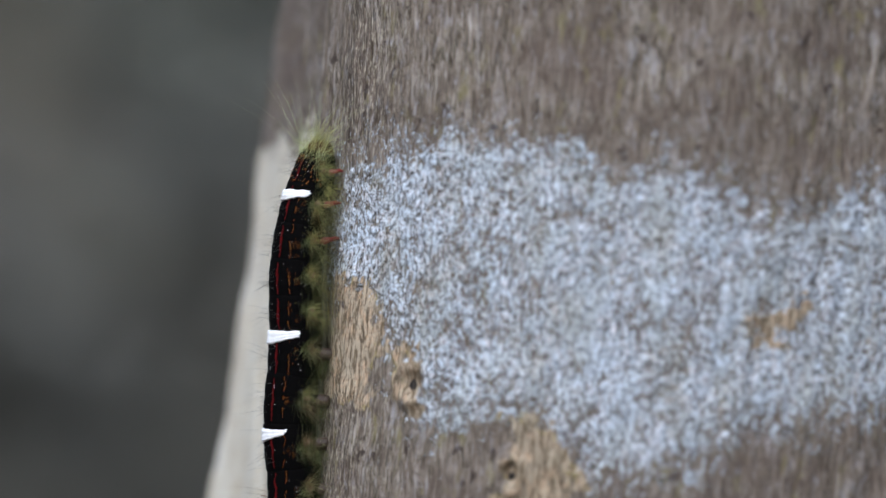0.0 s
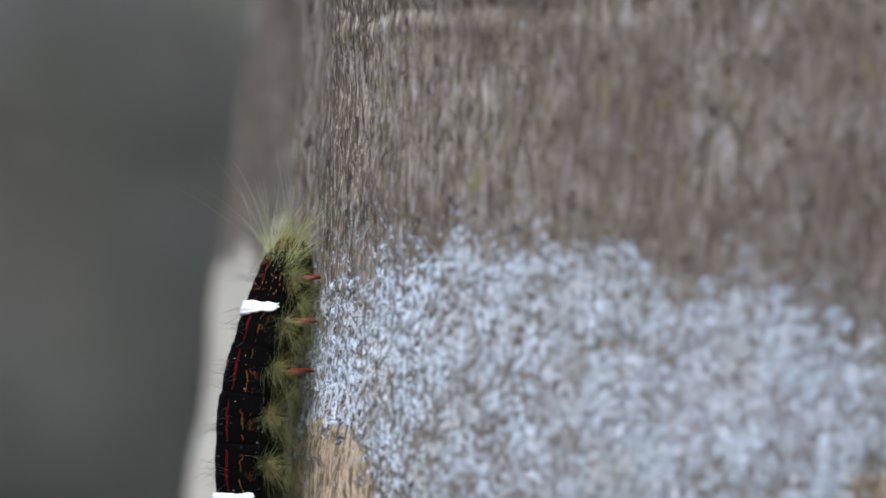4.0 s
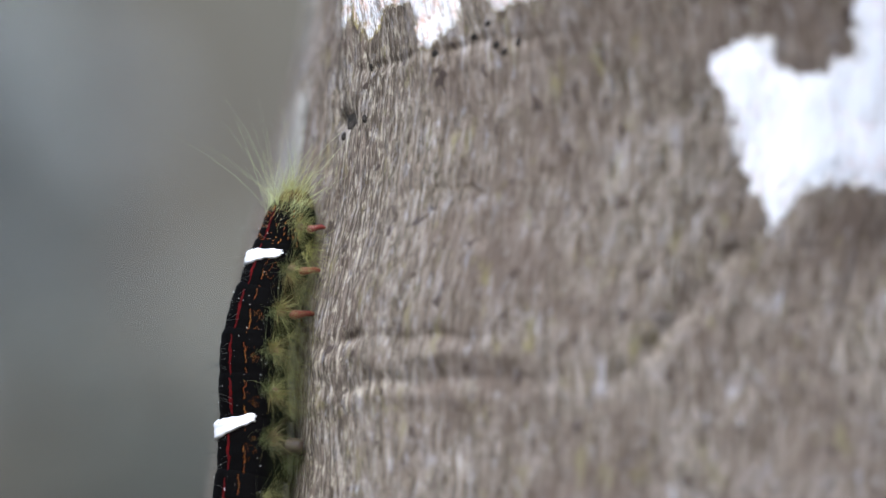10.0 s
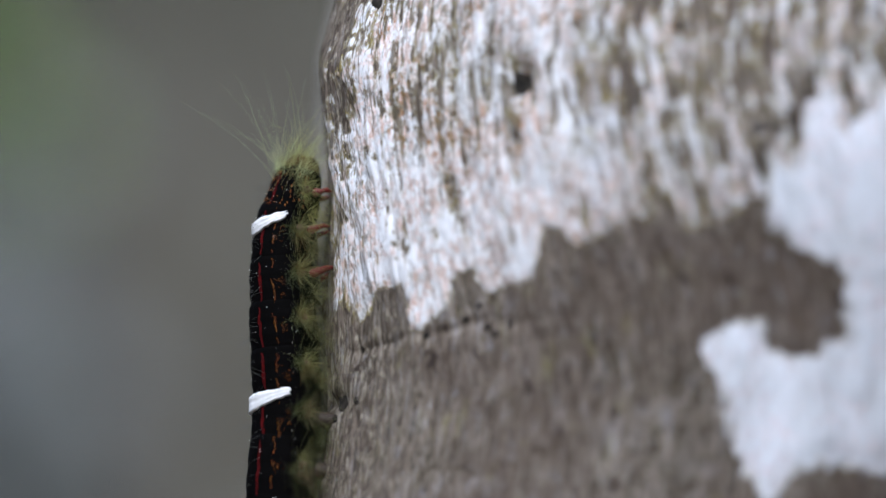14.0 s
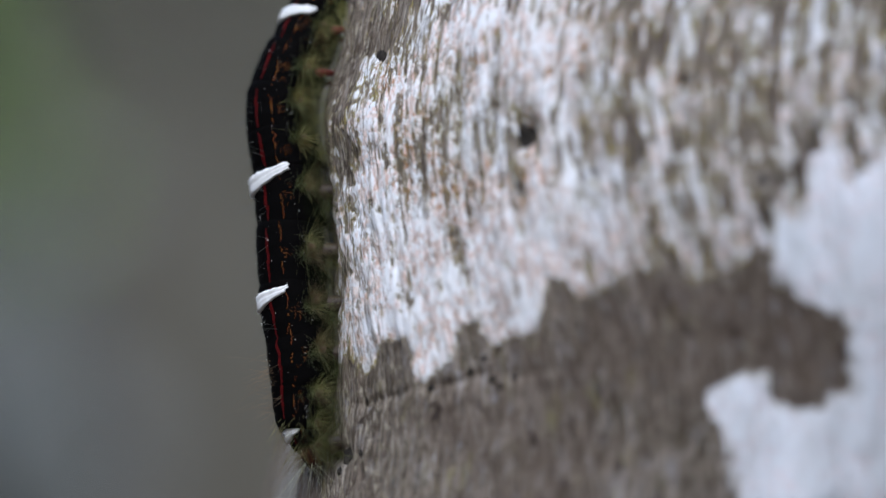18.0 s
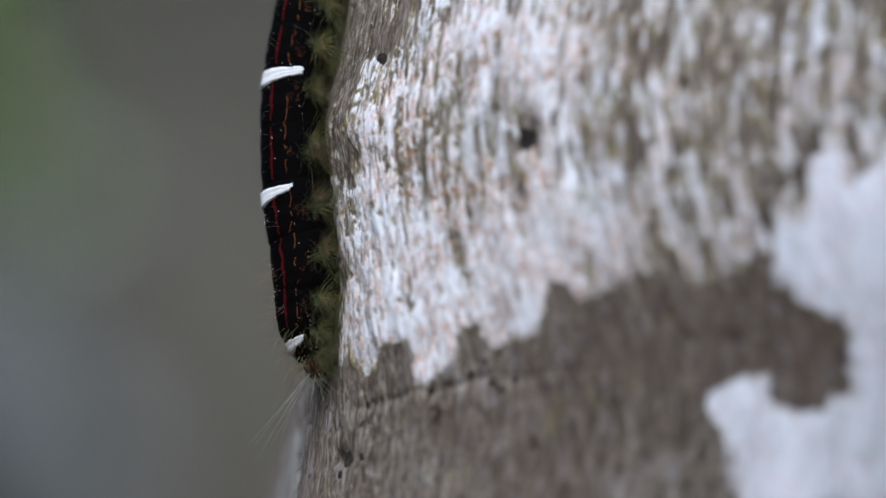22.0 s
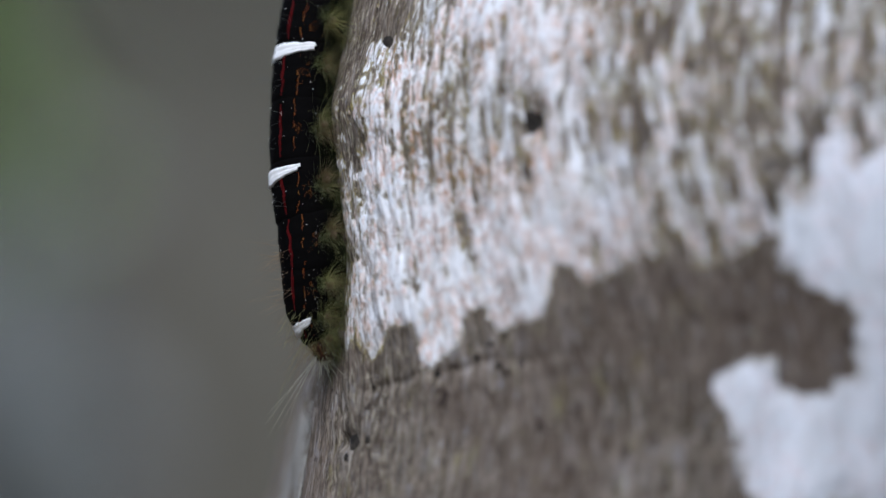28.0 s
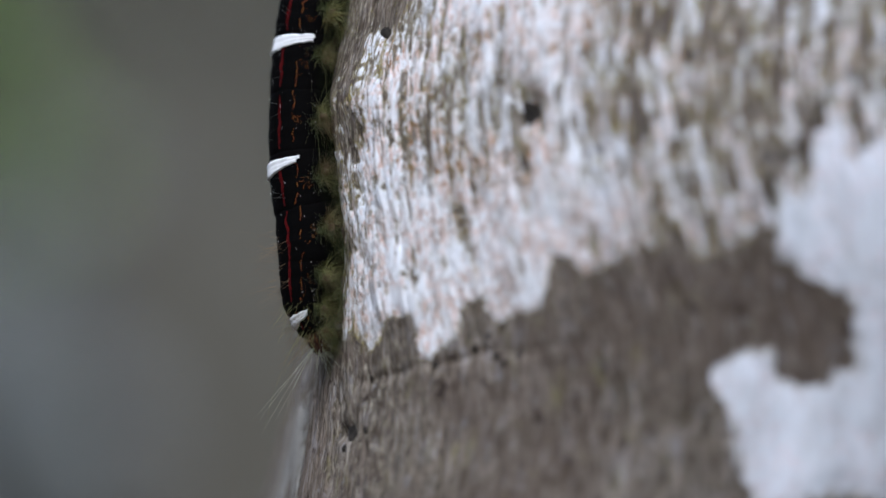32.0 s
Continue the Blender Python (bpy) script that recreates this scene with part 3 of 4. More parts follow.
# granular blue-grey crust low on the trunk
grain = inside([(470, 1830), (557, 1699), (636, 1666), (808, 1652), (940, 1639), (1032, 1672), (1164, 1725), (1282, 1685), (1414, 1731), (1480, 1804), (1585, 1824),
                (1691, 1777), (2100, 1725), (2100, 2235), (1559, 2272), (1361, 2315), (1243, 2390), (1150, 2430), (1071, 2340), (979, 2262), (847, 2258), (740, 2270), (700, 2215),
                (640, 2125), (595, 2020), (480, 1960)])
crust("lichen_patch", np.clip(grain * 0.03, -0.5, 0.105) + 0.10 * speckle + 0.06 * rough_edge + 0.055 * clumps, LICHEN_BLUE, "granular blue-grey lichen crust, thinly scattered at its edge", margin=0.16)

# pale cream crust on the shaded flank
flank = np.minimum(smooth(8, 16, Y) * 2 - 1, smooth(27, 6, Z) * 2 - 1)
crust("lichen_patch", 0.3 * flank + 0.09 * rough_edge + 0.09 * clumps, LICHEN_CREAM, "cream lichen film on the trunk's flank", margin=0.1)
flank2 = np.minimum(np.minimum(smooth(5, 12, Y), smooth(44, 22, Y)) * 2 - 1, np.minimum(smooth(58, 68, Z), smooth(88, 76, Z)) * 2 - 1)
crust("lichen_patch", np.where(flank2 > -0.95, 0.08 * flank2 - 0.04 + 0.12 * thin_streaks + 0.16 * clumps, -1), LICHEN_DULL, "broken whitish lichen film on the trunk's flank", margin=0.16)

# thin film that makes the flank's colour paler from about 80 mm up
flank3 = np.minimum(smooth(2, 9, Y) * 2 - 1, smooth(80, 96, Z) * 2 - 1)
crust("lichen_patch", 0.2 * flank3 + 0.09 * rough_edge + 0.09 * clumps, PALE_FILM, "pale grey film on the trunk's upper flank", margin=0.1)

# tan scars and old knots
for poly in ([(500, 1955), (565, 1960), (588, 2035), (602, 2130), (560, 2240), (470, 2215)], [(640, 2110), (685, 2095), (708, 2160), (685, 2240), (635, 2220)],
             [(1450, 2052), (1490, 2024), (1550, 2010), (1590, 1985), (1610, 2022), (1575, 2072), (1525, 2110), (1465, 2110)], [(895, 2262), (960, 2250), (1015, 2330), (1060, 2420), (1000, 2500), (880, 2480)]):
    crust("bark_scar", inside(poly) * 0.12 + 0.17 * rough_edge + 0.10 * clumps + 0.04, TAN, "tan patch of bare bark", margin=0.12)
# dark films: weathering of the pits, with the hollows' shade put into the colour
for a, b, r in ((938, 240, 0.72), (668, 97, 0.3), (616, 806, 0.45), (645, 803, 0.22), (603, 832, 0.24), (676, 2192, 0.55), (871, 673, 0.26), (887, 684, 0.2), (831, 658, 0.2), (842, 678, 0.24), (911, 667, 0.24), (856, 634, 0.2),
                (766, 688, 0.2), (676, 698, 0.24), (656, 713, 0.22), (666, 818, 0.2), (908, 2395, 0.6)):
    d = 1 - np.hypot((U - cu(a)) / r, (V - cv(b)) / (1.5 * r))
    crust("pit", 0.06 * d + 0.07 * rough_edge * (d > -0.6) - (d < -0.6), DARK, "small weathered pit, its shade put into dark colour", 0.22 * np.clip(d + 0.6, 0, 1))


def main_crown():
    rng = random.Random(77)
    tips = []
    for k in range(10):
        a, z = k * 2.4, rng.uniform(4.2, 5.25)
        start = Vector((0.045, 0.02, z))
        tip = start + Vector((math.cos(a), math.sin(a), 0.55)) * rng.uniform(1.0, 1.7)
        tips.append((start, tip))
        vs, fs = [], []
        for i in range(6):
            c, r = start.lerp(tip, i / 5) + Vector((0, 0, 0.12 * math.sin(i))), 0.03 * (1 - 0.17 * i)
            for g in range(8):
                vs.append((c.x + r * math.cos(g * 0.785), c.y + r * math.sin(g * 0.785), c.z + r * 0.3 * math.cos(g * 0.785)))
        fs = [(i * 8 + g, i * 8 + (g + 1) % 8, i * 8 + 8 + (g + 1) % 8, i * 8 + 8 + g) for i in range(5) for g in range(8)]
        mesh_object("limb", vs, fs, FARBARK, tree)
    spots = []
    for k in range(1300):
        s, e = rng.choice(tips)
        spots.append(s.lerp(e, rng.uniform(0.45, 1.1)) + Vector((rng.gauss(0, 0.22), rng.gauss(0, 0.22), rng.gauss(0, 0.18))))
    vs, fs = leaf_mesh(rng, spots, 0.14)
    tagged(mesh_object("crown", vs, fs, LEAF_A, tree), kind="stuff")


# ---- the caterpillar ----
tagged(caterpillar, "black hairy caterpillar with white bands, red stripes and yellow-green tufts", "caterpillar")

# name, start and end along the body from the head's tip in mm, radius at both ends in mm
SEGMENTS = (("head", 1.1, 4.3, 1.95, 2.2), ("body_segment", 3.0, 7.2, 2.8, 3.4), ("body_segment", 7.0, 12.5, 3.4, 4.0), ("body_segment", 12.5, 17.5, 4.0, 4.3),
            ("body_segment", 17.5, 22.5, 4.3, 4.4), ("body_segment", 22.5, 27.5, 4.4, 4.4), ("body_segment", 27.5, 34.0, 4.4, 4.4), ("body_segment", 34.0, 40.8, 4.4, 4.4),
            ("body_segment", 40.8, 47.0, 4.4, 4.4), ("body_segment", 47.0, 53.0, 4.4, 4.3), ("body_segment", 53.0, 58.3, 4.15, 3.3), ("body_segment", 58.0, 61.0, 3.0, 2.15),
            ("body_segment", 60.4, 63.0, 2.05, 1.1))
BANDS = {2: 8.6, 6: 28.5, 8: 42.0, 11: 59.5}


def hair_mesh(hairs, radius):
    """Thin tapered three-sided hairs from (root, direction, length, bend) rows, in mm."""
    verts, faces = [], []
    for root, way, length, bend in hairs:
        way = way.normalized()
        side = way.orthogonal().normalized()
        other = way.cross(side)
        n0 = len(verts)
        for k in range(5):
            t = k / 4
            c = root + way * (length * t) + bend * (length * t * t)
            r = radius * (1 - 0.8 * t)
            for a in range(3):
                g = a * 2.0944
                verts.append((c + side * (r * math.cos(g)) + other * (r * math.sin(g))) * MM)
        for k in range(4):
            for a in range(3):
                i, j = n0 + k * 3 + a, n0 + k * 3 + (a + 1) % 3
                faces.append((i, j, j + 3, i + 3))
    return [tuple(v) for v in verts], faces


def around(phi, r):
    """The point of the body's outline at the angle phi from the back (0) by the near flank (90) to the belly (180)."""
    a = radians(phi)
    return Vector((-math.cos(a) * r * (1.0 if math.cos(a) > 0 else 0.88), -math.sin(a) * r * 0.94, 0))


def build_segment(index, name, start, end, r0, r1):
    rng = random.Random(100 + index)
    length, mid = end - start, (start + end) / 2
    seg_label = "brown shiny head under yellow hairs" if name == "head" else ""
    # the skin: rings with folds
    nz, na = 17, 44
    verts, faces = [], []

    def radius(z, phi=0.0):
        k = 0.5 - z / length
        r = r0 + (r1 - r0) * k
        e = abs(2 * z / length)
        fold = 0.035 * math.cos(k * math.pi * 6)
        return r * (1 - 0.035 * min(e, 1.0) ** 4 - 0.25 * max(e - 1.0, 0)) + fold

    half = length * 0.66
    for i in range(nz):
        z = -half + 2 * half * i / (nz - 1)
        for j in range(na):
            phi = 360 * j / na
            r = radius(z) + 0.07 * noise.noise((math.cos(radians(phi)) * 3, math.sin(radians(phi)) * 3, z * 0.8 + index * 7))
            if name == "head":
                e = z / half
                r = r0 * 1.12 * math.sqrt(max(0.02, 1 - (max(e, 0) * 0.99) ** 2.4)) * (1 + 0.08 * noise.noise((phi * 0.02, z, 3.3)))
            p = around(phi, r)
            verts.append((p.x * MM, p.y * MM, z * MM))
    faces = [(i * na + j, i * na + (j + 1) % na, (i + 1) * na + (j + 1) % na, (i + 1) * na + j) for i in range(nz - 1) for j in range(na)]
    faces += [tuple(range(na))[::-1], tuple(range((nz - 1) * na, nz * na))]
    if name == "head":
        seg = mesh_object(name, verts, faces, HEADSKIN, caterpillar, seg_label)
    else:
        seg = mesh_object(name, verts, faces, TAILSKIN if index == 12 else SKIN, caterpillar)

    def strip(nm, phis, zrange, mat, lift, label="", wob=0.0):
        vs, fs = [], []
        n = 14
        for i in range(n):
            z = zrange[0] + (zrange[1] - zrange[0]) * i / (n - 1)
            w = wob * noise.noise((z * 0.9, index * 3.1, phis[0]))
            pinch = 0.5 + 0.5 * min(1, 3 * min(i, n - 1 - i) / n)
            m = (phis[0] + phis[1]) / 2 + w
            hw = (phis[1] - phis[0]) / 2 * pinch * (1 + 0.5 * noise.noise((z * 2.0, index, 5.0)))
            for k in (-1, 0, 1):
                p = around(m + k * hw, radius(z) + lift + (0.03 if k == 0 else -0.06))
                vs.append((p.x * MM, p.y * MM, z * MM))
        fs = [(i * 3 + k, i * 3 + k + 1, i * 3 + k + 4, i * 3 + k + 3) for i in range(n - 1) for k in range(2)]
        return mesh_object(nm, vs, fs, mat, seg, label)

    if name != "head":
        hz = length * 0.47
        for sgn in (1, -1):
            if index > 0:
                strip("red_stripe", (sgn * 46 - 3.2, sgn * 46 + 3.2), (-hz, hz * 0.9), RED, 0.05, "dark red stripe", 5)
        # orange marks: a thin broken line along the flank, beads on it and loops behind the middle
        vs, fs = [], []

        def bead(z, phi, wide, long):
            n0 = len(vs)
            for a in range(6):
                g = a * 1.0472
                zz, ph = z + long * math.cos(g), phi + wide * math.sin(g) * 57 / 4.3
                p = around(ph, radius(zz) + 0.02)
                vs.append((p.x * MM, p.y * MM, zz * MM))
            p = around(phi, radius(z) + 0.02 + 0.8 * wide)
            vs.append((p.x * MM, p.y * MM, z * MM))
            fs.extend((n0 + a, n0 + (a + 1) % 6, n0 + 6) for a in range(6))

        for sgn in (1, -1):
            phi = 71
            for k in range(46 if index > 1 else 70):
                z = hz - 2 * hz * (k + rng.random()) / 46
                phi += rng.gauss(0, 0.9) + 0.12 * (71 - phi)
                if index <= 1:
                    bead(rng.uniform(-hz, hz), sgn * rng.uniform(10, 118), rng.uniform(0.03, 0.085), rng.uniform(0.05, 0.2))
                elif noise.noise((z * 0.9, index * 3.7, sgn)) > -0.12:
                    thick = 1.0 + 1.3 * max(0.0, noise.noise((z * 1.7, index, 8.0 + sgn)))
                    bead(z, sgn * phi, rng.uniform(0.010, 0.024) * thick, rng.uniform(0.05, 0.11))
            for loop in range(0 if index <= 1 else (5 if index < 11 else 1)):
                z0, p0, size, open_at = -hz * 0.2 + rng.gauss(0, 0.25) * hz, rng.gauss(83, 6), rng.uniform(0.18, 0.4), rng.uniform(0, 6.283)
                for k in range(rng.randint(5, 9)):
                    g = open_at + k * 0.62
                    bead(z0 + size * math.cos(g) + rng.gauss(0, 0.03), sgn * (p0 + size * math.sin(g) * 57 / 4.3), rng.uniform(0.010, 0.022), rng.uniform(0.025, 0.055))
        mesh_object("orange_marking", vs, fs, ORANGE, seg, "fine orange squiggles")
        # white specks
        vs, fs = [], []
        for k in range(34):
            z, phi, r = rng.uniform(-hz, hz), rng.uniform(-110, 110), rng.choice((0.022, 0.03, 0.035, 0.055))
            c = around(phi, radius(z) + 0.04) + Vector((0, 0, z))
            n0 = len(vs)
            for d in ((r, 0, 0), (-r, 0, 0), (0, r, 0), (0, -r, 0), (0, 0, r), (0, 0, -r)):
                vs.append(tuple((c + Vector(d)) * MM))
            fs += [(n0 + a, n0 + b, n0 + c2) for a, b, c2 in ((0, 2, 4), (2, 1, 4), (1, 3, 4), (3, 0, 4), (2, 0, 5), (1, 2, 5), (3, 1, 5), (0, 3, 5))]
        mesh_object("white_speck", vs, fs, SPECK, seg)
        # legs
        if index <= 3:
            for sgn in (1, -1):
                vs, fs = [], []
                path = (around(sgn * 138, r0 * 0.85) + Vector((0, 0, 0.3)), around(sgn * 146, r0 * 1.12) + Vector((0.2, 0, 0.5)), Vector((r0 * 1.15, -sgn * 1.9, 0.9)), Vector((r0 * 1.38, -sgn * 1.3, 1.0)))
                for i, c in enumerate(path):
                    rr = (0.62, 0.5, 0.34, 0.08)[i]
                    for a in range(8):
                        g = a * math.pi / 4
                        vs.append(tuple((c + Vector((0.25 * rr * math.sin(g), math.cos(g) * rr, math.sin(g) * rr))) * MM))
                fs = [(i * 8 + a, i * 8 + (a + 1) % 8, i * 8 + 8 + (a + 1) % 8, i * 8 + 8 + a) for i in range(3) for a in range(8)]
                mesh_object("leg", vs, fs, LEG, seg, "jointed red-brown leg")
        elif index in (6, 7, 8, 9, 12):
            for sgn in (1, -1):
                vs, fs = [], []
                rb = max(r0, 3.0)
                for i in range(5):
                    c = around(sgn * 150, rb * 0.8).lerp(Vector((rb * 1.12, -sgn * 1.6, 0)), i / 4)
                    rr = (1.15, 1.1, 0.95, 0.95, 0.8)[i]
                    for a in range(12):
                        g = a * math.pi / 6
                        vs.append(tuple((c + Vector((0, math.cos(g) * rr * 0.9, math.sin(g) * rr))) * MM))
                fs = [(i * 12 + a, i * 12 + (a + 1) % 12, i * 12 + 12 + (a + 1) % 12, i * 12 + 12 + a) for i in range(4) for a in range(12)]
                fs.append(tuple(range(48, 60)))
                mesh_object("proleg", vs, fs, PROLEG, seg, "stubby brown proleg")

    # white band: a ragged half ring over the back, rising and narrowing towards the near flank
    if index in BANDS:
        zc = mid - BANDS[index]
        end_phi = {2: 97, 6: 95, 8: 80, 11: 78}[index]
        vs, fs = [], []
        n, m = 44, 11
        for i in range(n):
            k = i / (n - 1)
            phi = -55 + (end_phi + 55) * k
            thick = (2.0 - 0.85 * float(smooth(0.50, 0.92, np.array(k))) + 0.26 * noise.noise((k * 11, index * 2.7, 0))) * {2: 0.86, 6: 1.0, 8: 0.95, 11: 0.72}[index]
            tip = max(0.0, (k - 0.86) / 0.14)
            thick *= 1 - 0.3 * tip * tip
            rise = {2: 0.8, 6: 0.75, 8: 0.6, 11: 1.1}[index] * (0.75 * (1 - math.cos(radians(phi))) - 0.3) + (0.16 if index < 11 else 0.05) * noise.noise((k * 8, index, 4))
            for j in range(m):
                ragged = (0.12 if index < 11 else 0.04) * noise.noise((k * 34, index * 5.1, j * 0.9))
                z = zc + rise + thick * (j / (m - 1) - 0.5) + ragged
                phi_j = phi + tip * (7 if index < 11 else 2) * noise.noise((j * 0.55, index * 3.3, 2.0)) - tip * 5 * (1 - j / (m - 1))
                p = around(phi_j, radius(z) + (0.22 if 0 < j < m - 1 else -0.05) + 0.035 * math.sin(j * 1.9 + 3 * noise.noise((k * 4, index, 9))))
                vs.append((p.x * MM, p.y * MM, z * MM))
        fs = [(i * m + j, i * m + j + 1, i * m + m + j + 1, i * m + m + j) for i in range(n - 1) for j in range(m - 1)]
        mesh_object("white_band", vs, fs, BAND, seg, "bright white cross band")

    # tufts of hair on both flanks
    axis = Vector((0, 0, 1))
    size = 0.75 + 0.25 * r0 / 4.4
    for sgn in (1, -1):
        fore = index <= 5
        kinds = ((112, 120 if fore else 100, 4.8, HAIR_GREEN if fore or index > 9 else HAIR_OLIVE), (141, 80, 4.2, HAIR_OLIVE if fore else HAIR_DARK), (101, 60, 3.0, HAIR_DARK), (113, 110 if fore else 150, 2.9, HAIR_RUST if fore else HAIR_BROWN))
        for phi, count, reach, mat in kinds:
            if name == "head":
                mat, phi, reach, count = HAIR_RUST if phi == 113 else HAIR_YELLOW, phi - 45, 3.0, 34
            elif index == 1:
                mat, count = (HAIR_YELLOW if phi > 112 else HAIR_GREEN), 80
            reach *= rng.uniform(0.82, 1.2)
            zc = rng.uniform(-0.13, 0.13) * length + (0.3 if phi < 120 else -0.36 * length)
            root = around(sgn * phi, radius(zc) - 0.05) + axis * zc
            out = around(sgn * phi, 1.0)
            tang = out.cross(axis)
            hairs = []
            for k in range(count):
                a, tilt_h = rng.uniform(0, 6.283), rng.uniform(0.2, 1.4)
                way = out + (tang * math.cos(a) + axis * math.sin(a)) * math.tan(min(tilt_h, 1.3))
                spread = Vector((rng.gauss(0, 0.2), rng.gauss(0, 0.2), rng.gauss(0, 0.26))) * (0.6 if phi in (112, 113) else 1.5)
                bend = Vector((0.24, 0, rng.uniform(-0.5, 0.15))) + Vector((rng.uniform(-0.28, 0.28), rng.uniform(-0.2, 0.2), 0))
                hairs.append((root + spread, way, (0.6 if way.normalized().x < -0.15 and name != 'head' else 1.0) * reach * size * (rng.uniform(0.35, 1.0) if k % 7 else rng.uniform(1.1, 1.6)), bend))
            vs, fs = hair_mesh(hairs, 0.0145)
            mesh_object("tuft", vs, fs, mat, seg, {"yellow_green_hair": "yellow-green hair tuft", "yellow_hair": "yellow hair tuft", "brown_hair": "brownish hair tuft", "rusty_hair": "rust-brown hair tuft"}.get(mat.name, "olive hair tuft"))
        if name != "head":
            # the wart from which a tuft springs
            c = around(sgn * 117, radius(0.3) - 0.05) + axis * 0.3
            vs, fs = [], []
            for i in range(5):
                for g in range(10):
                    e, h = math.cos(i * 0.39) * 0.5, math.sin(i * 0.39) * 0.75
                    vs.append(tuple((c + around(sgn * 117, h) + around(sgn * 117, 1.0).cross(axis) * (e * math.cos(g * 0.6283)) + axis * (e * math.sin(g * 0.6283))) * MM))
            fs = [(i * 10 + g, i * 10 + (g + 1) % 10, i * 10 + 10 + (g + 1) % 10, i * 10 + 10 + g) for i in range(4) for g in range(10)]
            mesh_object("wart", vs, fs, WART, seg, "small brown wart under the hairs")
    # thin single hairs on the back
    hairs = []
    rear = index >= 9
    for k in range(40 if rear else 26):
        z, phi = rng.gauss(-0.1, 0.16) * length, rng.uniform(-70, 50)
        root = around(phi, radius(z) - 0.05) + axis * z
        hairs.append((root, around(phi, 1.0) + axis * rng.uniform(-0.8, 0.5), (1.5 if rear else 1.0) * (rng.uniform(0.8, 2.8) if k % 6 else rng.uniform(3.0, 4.6)), Vector((0, 0, -0.15))))
    vs, fs = hair_mesh(hairs, 0.021)
    mesh_object("back_hair", vs, fs, HAIR_BROWN if rear else HAIR_BLACK, seg, "sparse dark hairs")
    if index == 0:
        hairs = []
        for k in range(95):
            phi, z = rng.uniform(-150, 150), rng.uniform(-0.3, 0.62) * length
            way = around(phi, 1.0) * rng.uniform(0.3, 1.0) + axis * rng.uniform(0.2, 1.1)
            hairs.append((around(phi, radius(z) * 0.9) * max(0.15, 1 - max(0, z / length) ** 2 * 1.6) + axis * z, way, rng.uniform(1.0, 3.4), Vector((rng.uniform(-0.3, 0.3), rng.uniform(-0.2, 0.2), rng.uniform(-0.4, 0.3)))))
        vs, fs = hair_mesh(hairs, 0.022)
        mesh_object("head_hair", vs, fs, HAIR_YELLOW, seg, "short yellow hairs over the head")
    if index in (0, 1):
        # pale plume over the head
        hairs = []
        for k in range(150 if index == 1 else 80):
            far = k < 30 and index == 1
            lean_h = (rng.gauss(0.05, 0.3) if k > 4 else rng.uniform(0.45, 0.95)) if far else rng.gauss(-0.3, 0.4)
            way = axis + Vector((-1, 0, 0)) * lean_h + Vector((0, -1, 0)) * rng.uniform(-0.6, 0.6)
            root = around(rng.uniform(-60, 110), r0 * (0.95 if index == 1 else 0.8)) + axis * (length * rng.uniform(0.1, 0.5))
            droop = Vector((-0.3 * lean_h + rng.uniform(-0.25, 0.2), rng.uniform(-0.2, 0.2), -0.12 * lean_h - rng.uniform(0, 0.1))) if far else Vector((rng.uniform(-0.45, 0.25), rng.uniform(-0.2, 0.2), rng.uniform(-0.35, 0.1)))
            hairs.append((root, way, rng.uniform(8, 13.5) if far else rng.uniform(2.5, 7.5), droop))
        vs, fs = hair_mesh(hairs, 0.019)
        mesh_object("plume", vs, fs, HAIR_PLUME if index == 1 else HAIR_YELLOW, seg, "long pale hairs over the head")
    if index >= 10:
        hairs = []
        for k in range(40 if index == 12 else 120):
            far = k < (0, 2, 5)[index - 10]
            way = -axis + Vector((-1, 0, 0)) * (rng.uniform(0.3, 1.5) if far else rng.gauss(-0.4, 0.6)) + Vector((0, -1, 0)) * rng.uniform(-0.4, 0.5)
            root = around(rng.uniform(-80, 120), r1 * 0.8) - axis * (length * 0.3)
            hairs.append((root, way, rng.uniform(8, 13) if far else rng.uniform(2, 5.8), Vector((rng.uniform(-0.1, 0.2), 0, rng.uniform(-0.1, 0.1)))))
        vs, fs = hair_mesh(hairs, 0.022)
        mesh_object("tail_hair", vs, fs, HAIR_PALE if index == 12 else HAIR_OLIVE, seg, "long pale tail hairs")
    return seg, mid


segments = [build_segment(i, *row) for i, row in enumerate(SEGMENTS)]


# ---- ground and woods behind ----
def ground():
    n = 120
    a = np.sign(np.linspace(-1, 1, n)) * np.abs(np.linspace(-1, 1, n)) ** 4 * 400
    gx, gy = np.meshgrid(a, a, indexing="ij")
    near = 1 - smooth(6, 30, np.hypot(gx, gy))
    gz = near * 0.05 * fbm(gx / 0.8, gy / 0.8, 61, 3) - 0.02
    vs = np.stack([gx, gy, gz], 2).reshape(-1, 3)
    ob = mesh_object("ground", vs.tolist(), grid_faces(n, n).tolist(), SOIL)
    tagged(ob, "brown forest floor with leaf litter", "ground", kind="structure")


def backdrop():
    """A ring of distant woods round the place."""
    n, m = 90, 14
    vs = []
    for j in range(m):
        for i in range(n):
            a = 2 * math.pi * i / n
            h = 10.0 * j / (m - 1)
            r = 16 + 1.0 * noise.noise((math.cos(a) * 4, math.sin(a) * 4, h * 0.5))
            top = 1 + 0.35 * noise.noise((math.cos(a) * 9, math.sin(a) * 9, 3.0)) if j else 1
            vs.append((r * math.cos(a), r * math.sin(a), h * top - 0.1))
    fs = [(j * n + i, j * n + (i + 1) % n, (j + 1) * n + (i + 1) % n, (j + 1) * n + i) for j in range(m - 1) for i in range(n)]
    ob = mesh_object("backdrop", vs, fs, WOODS)
    tagged(ob, "dim grey-green woods in the distance", "woods", kind="structure")


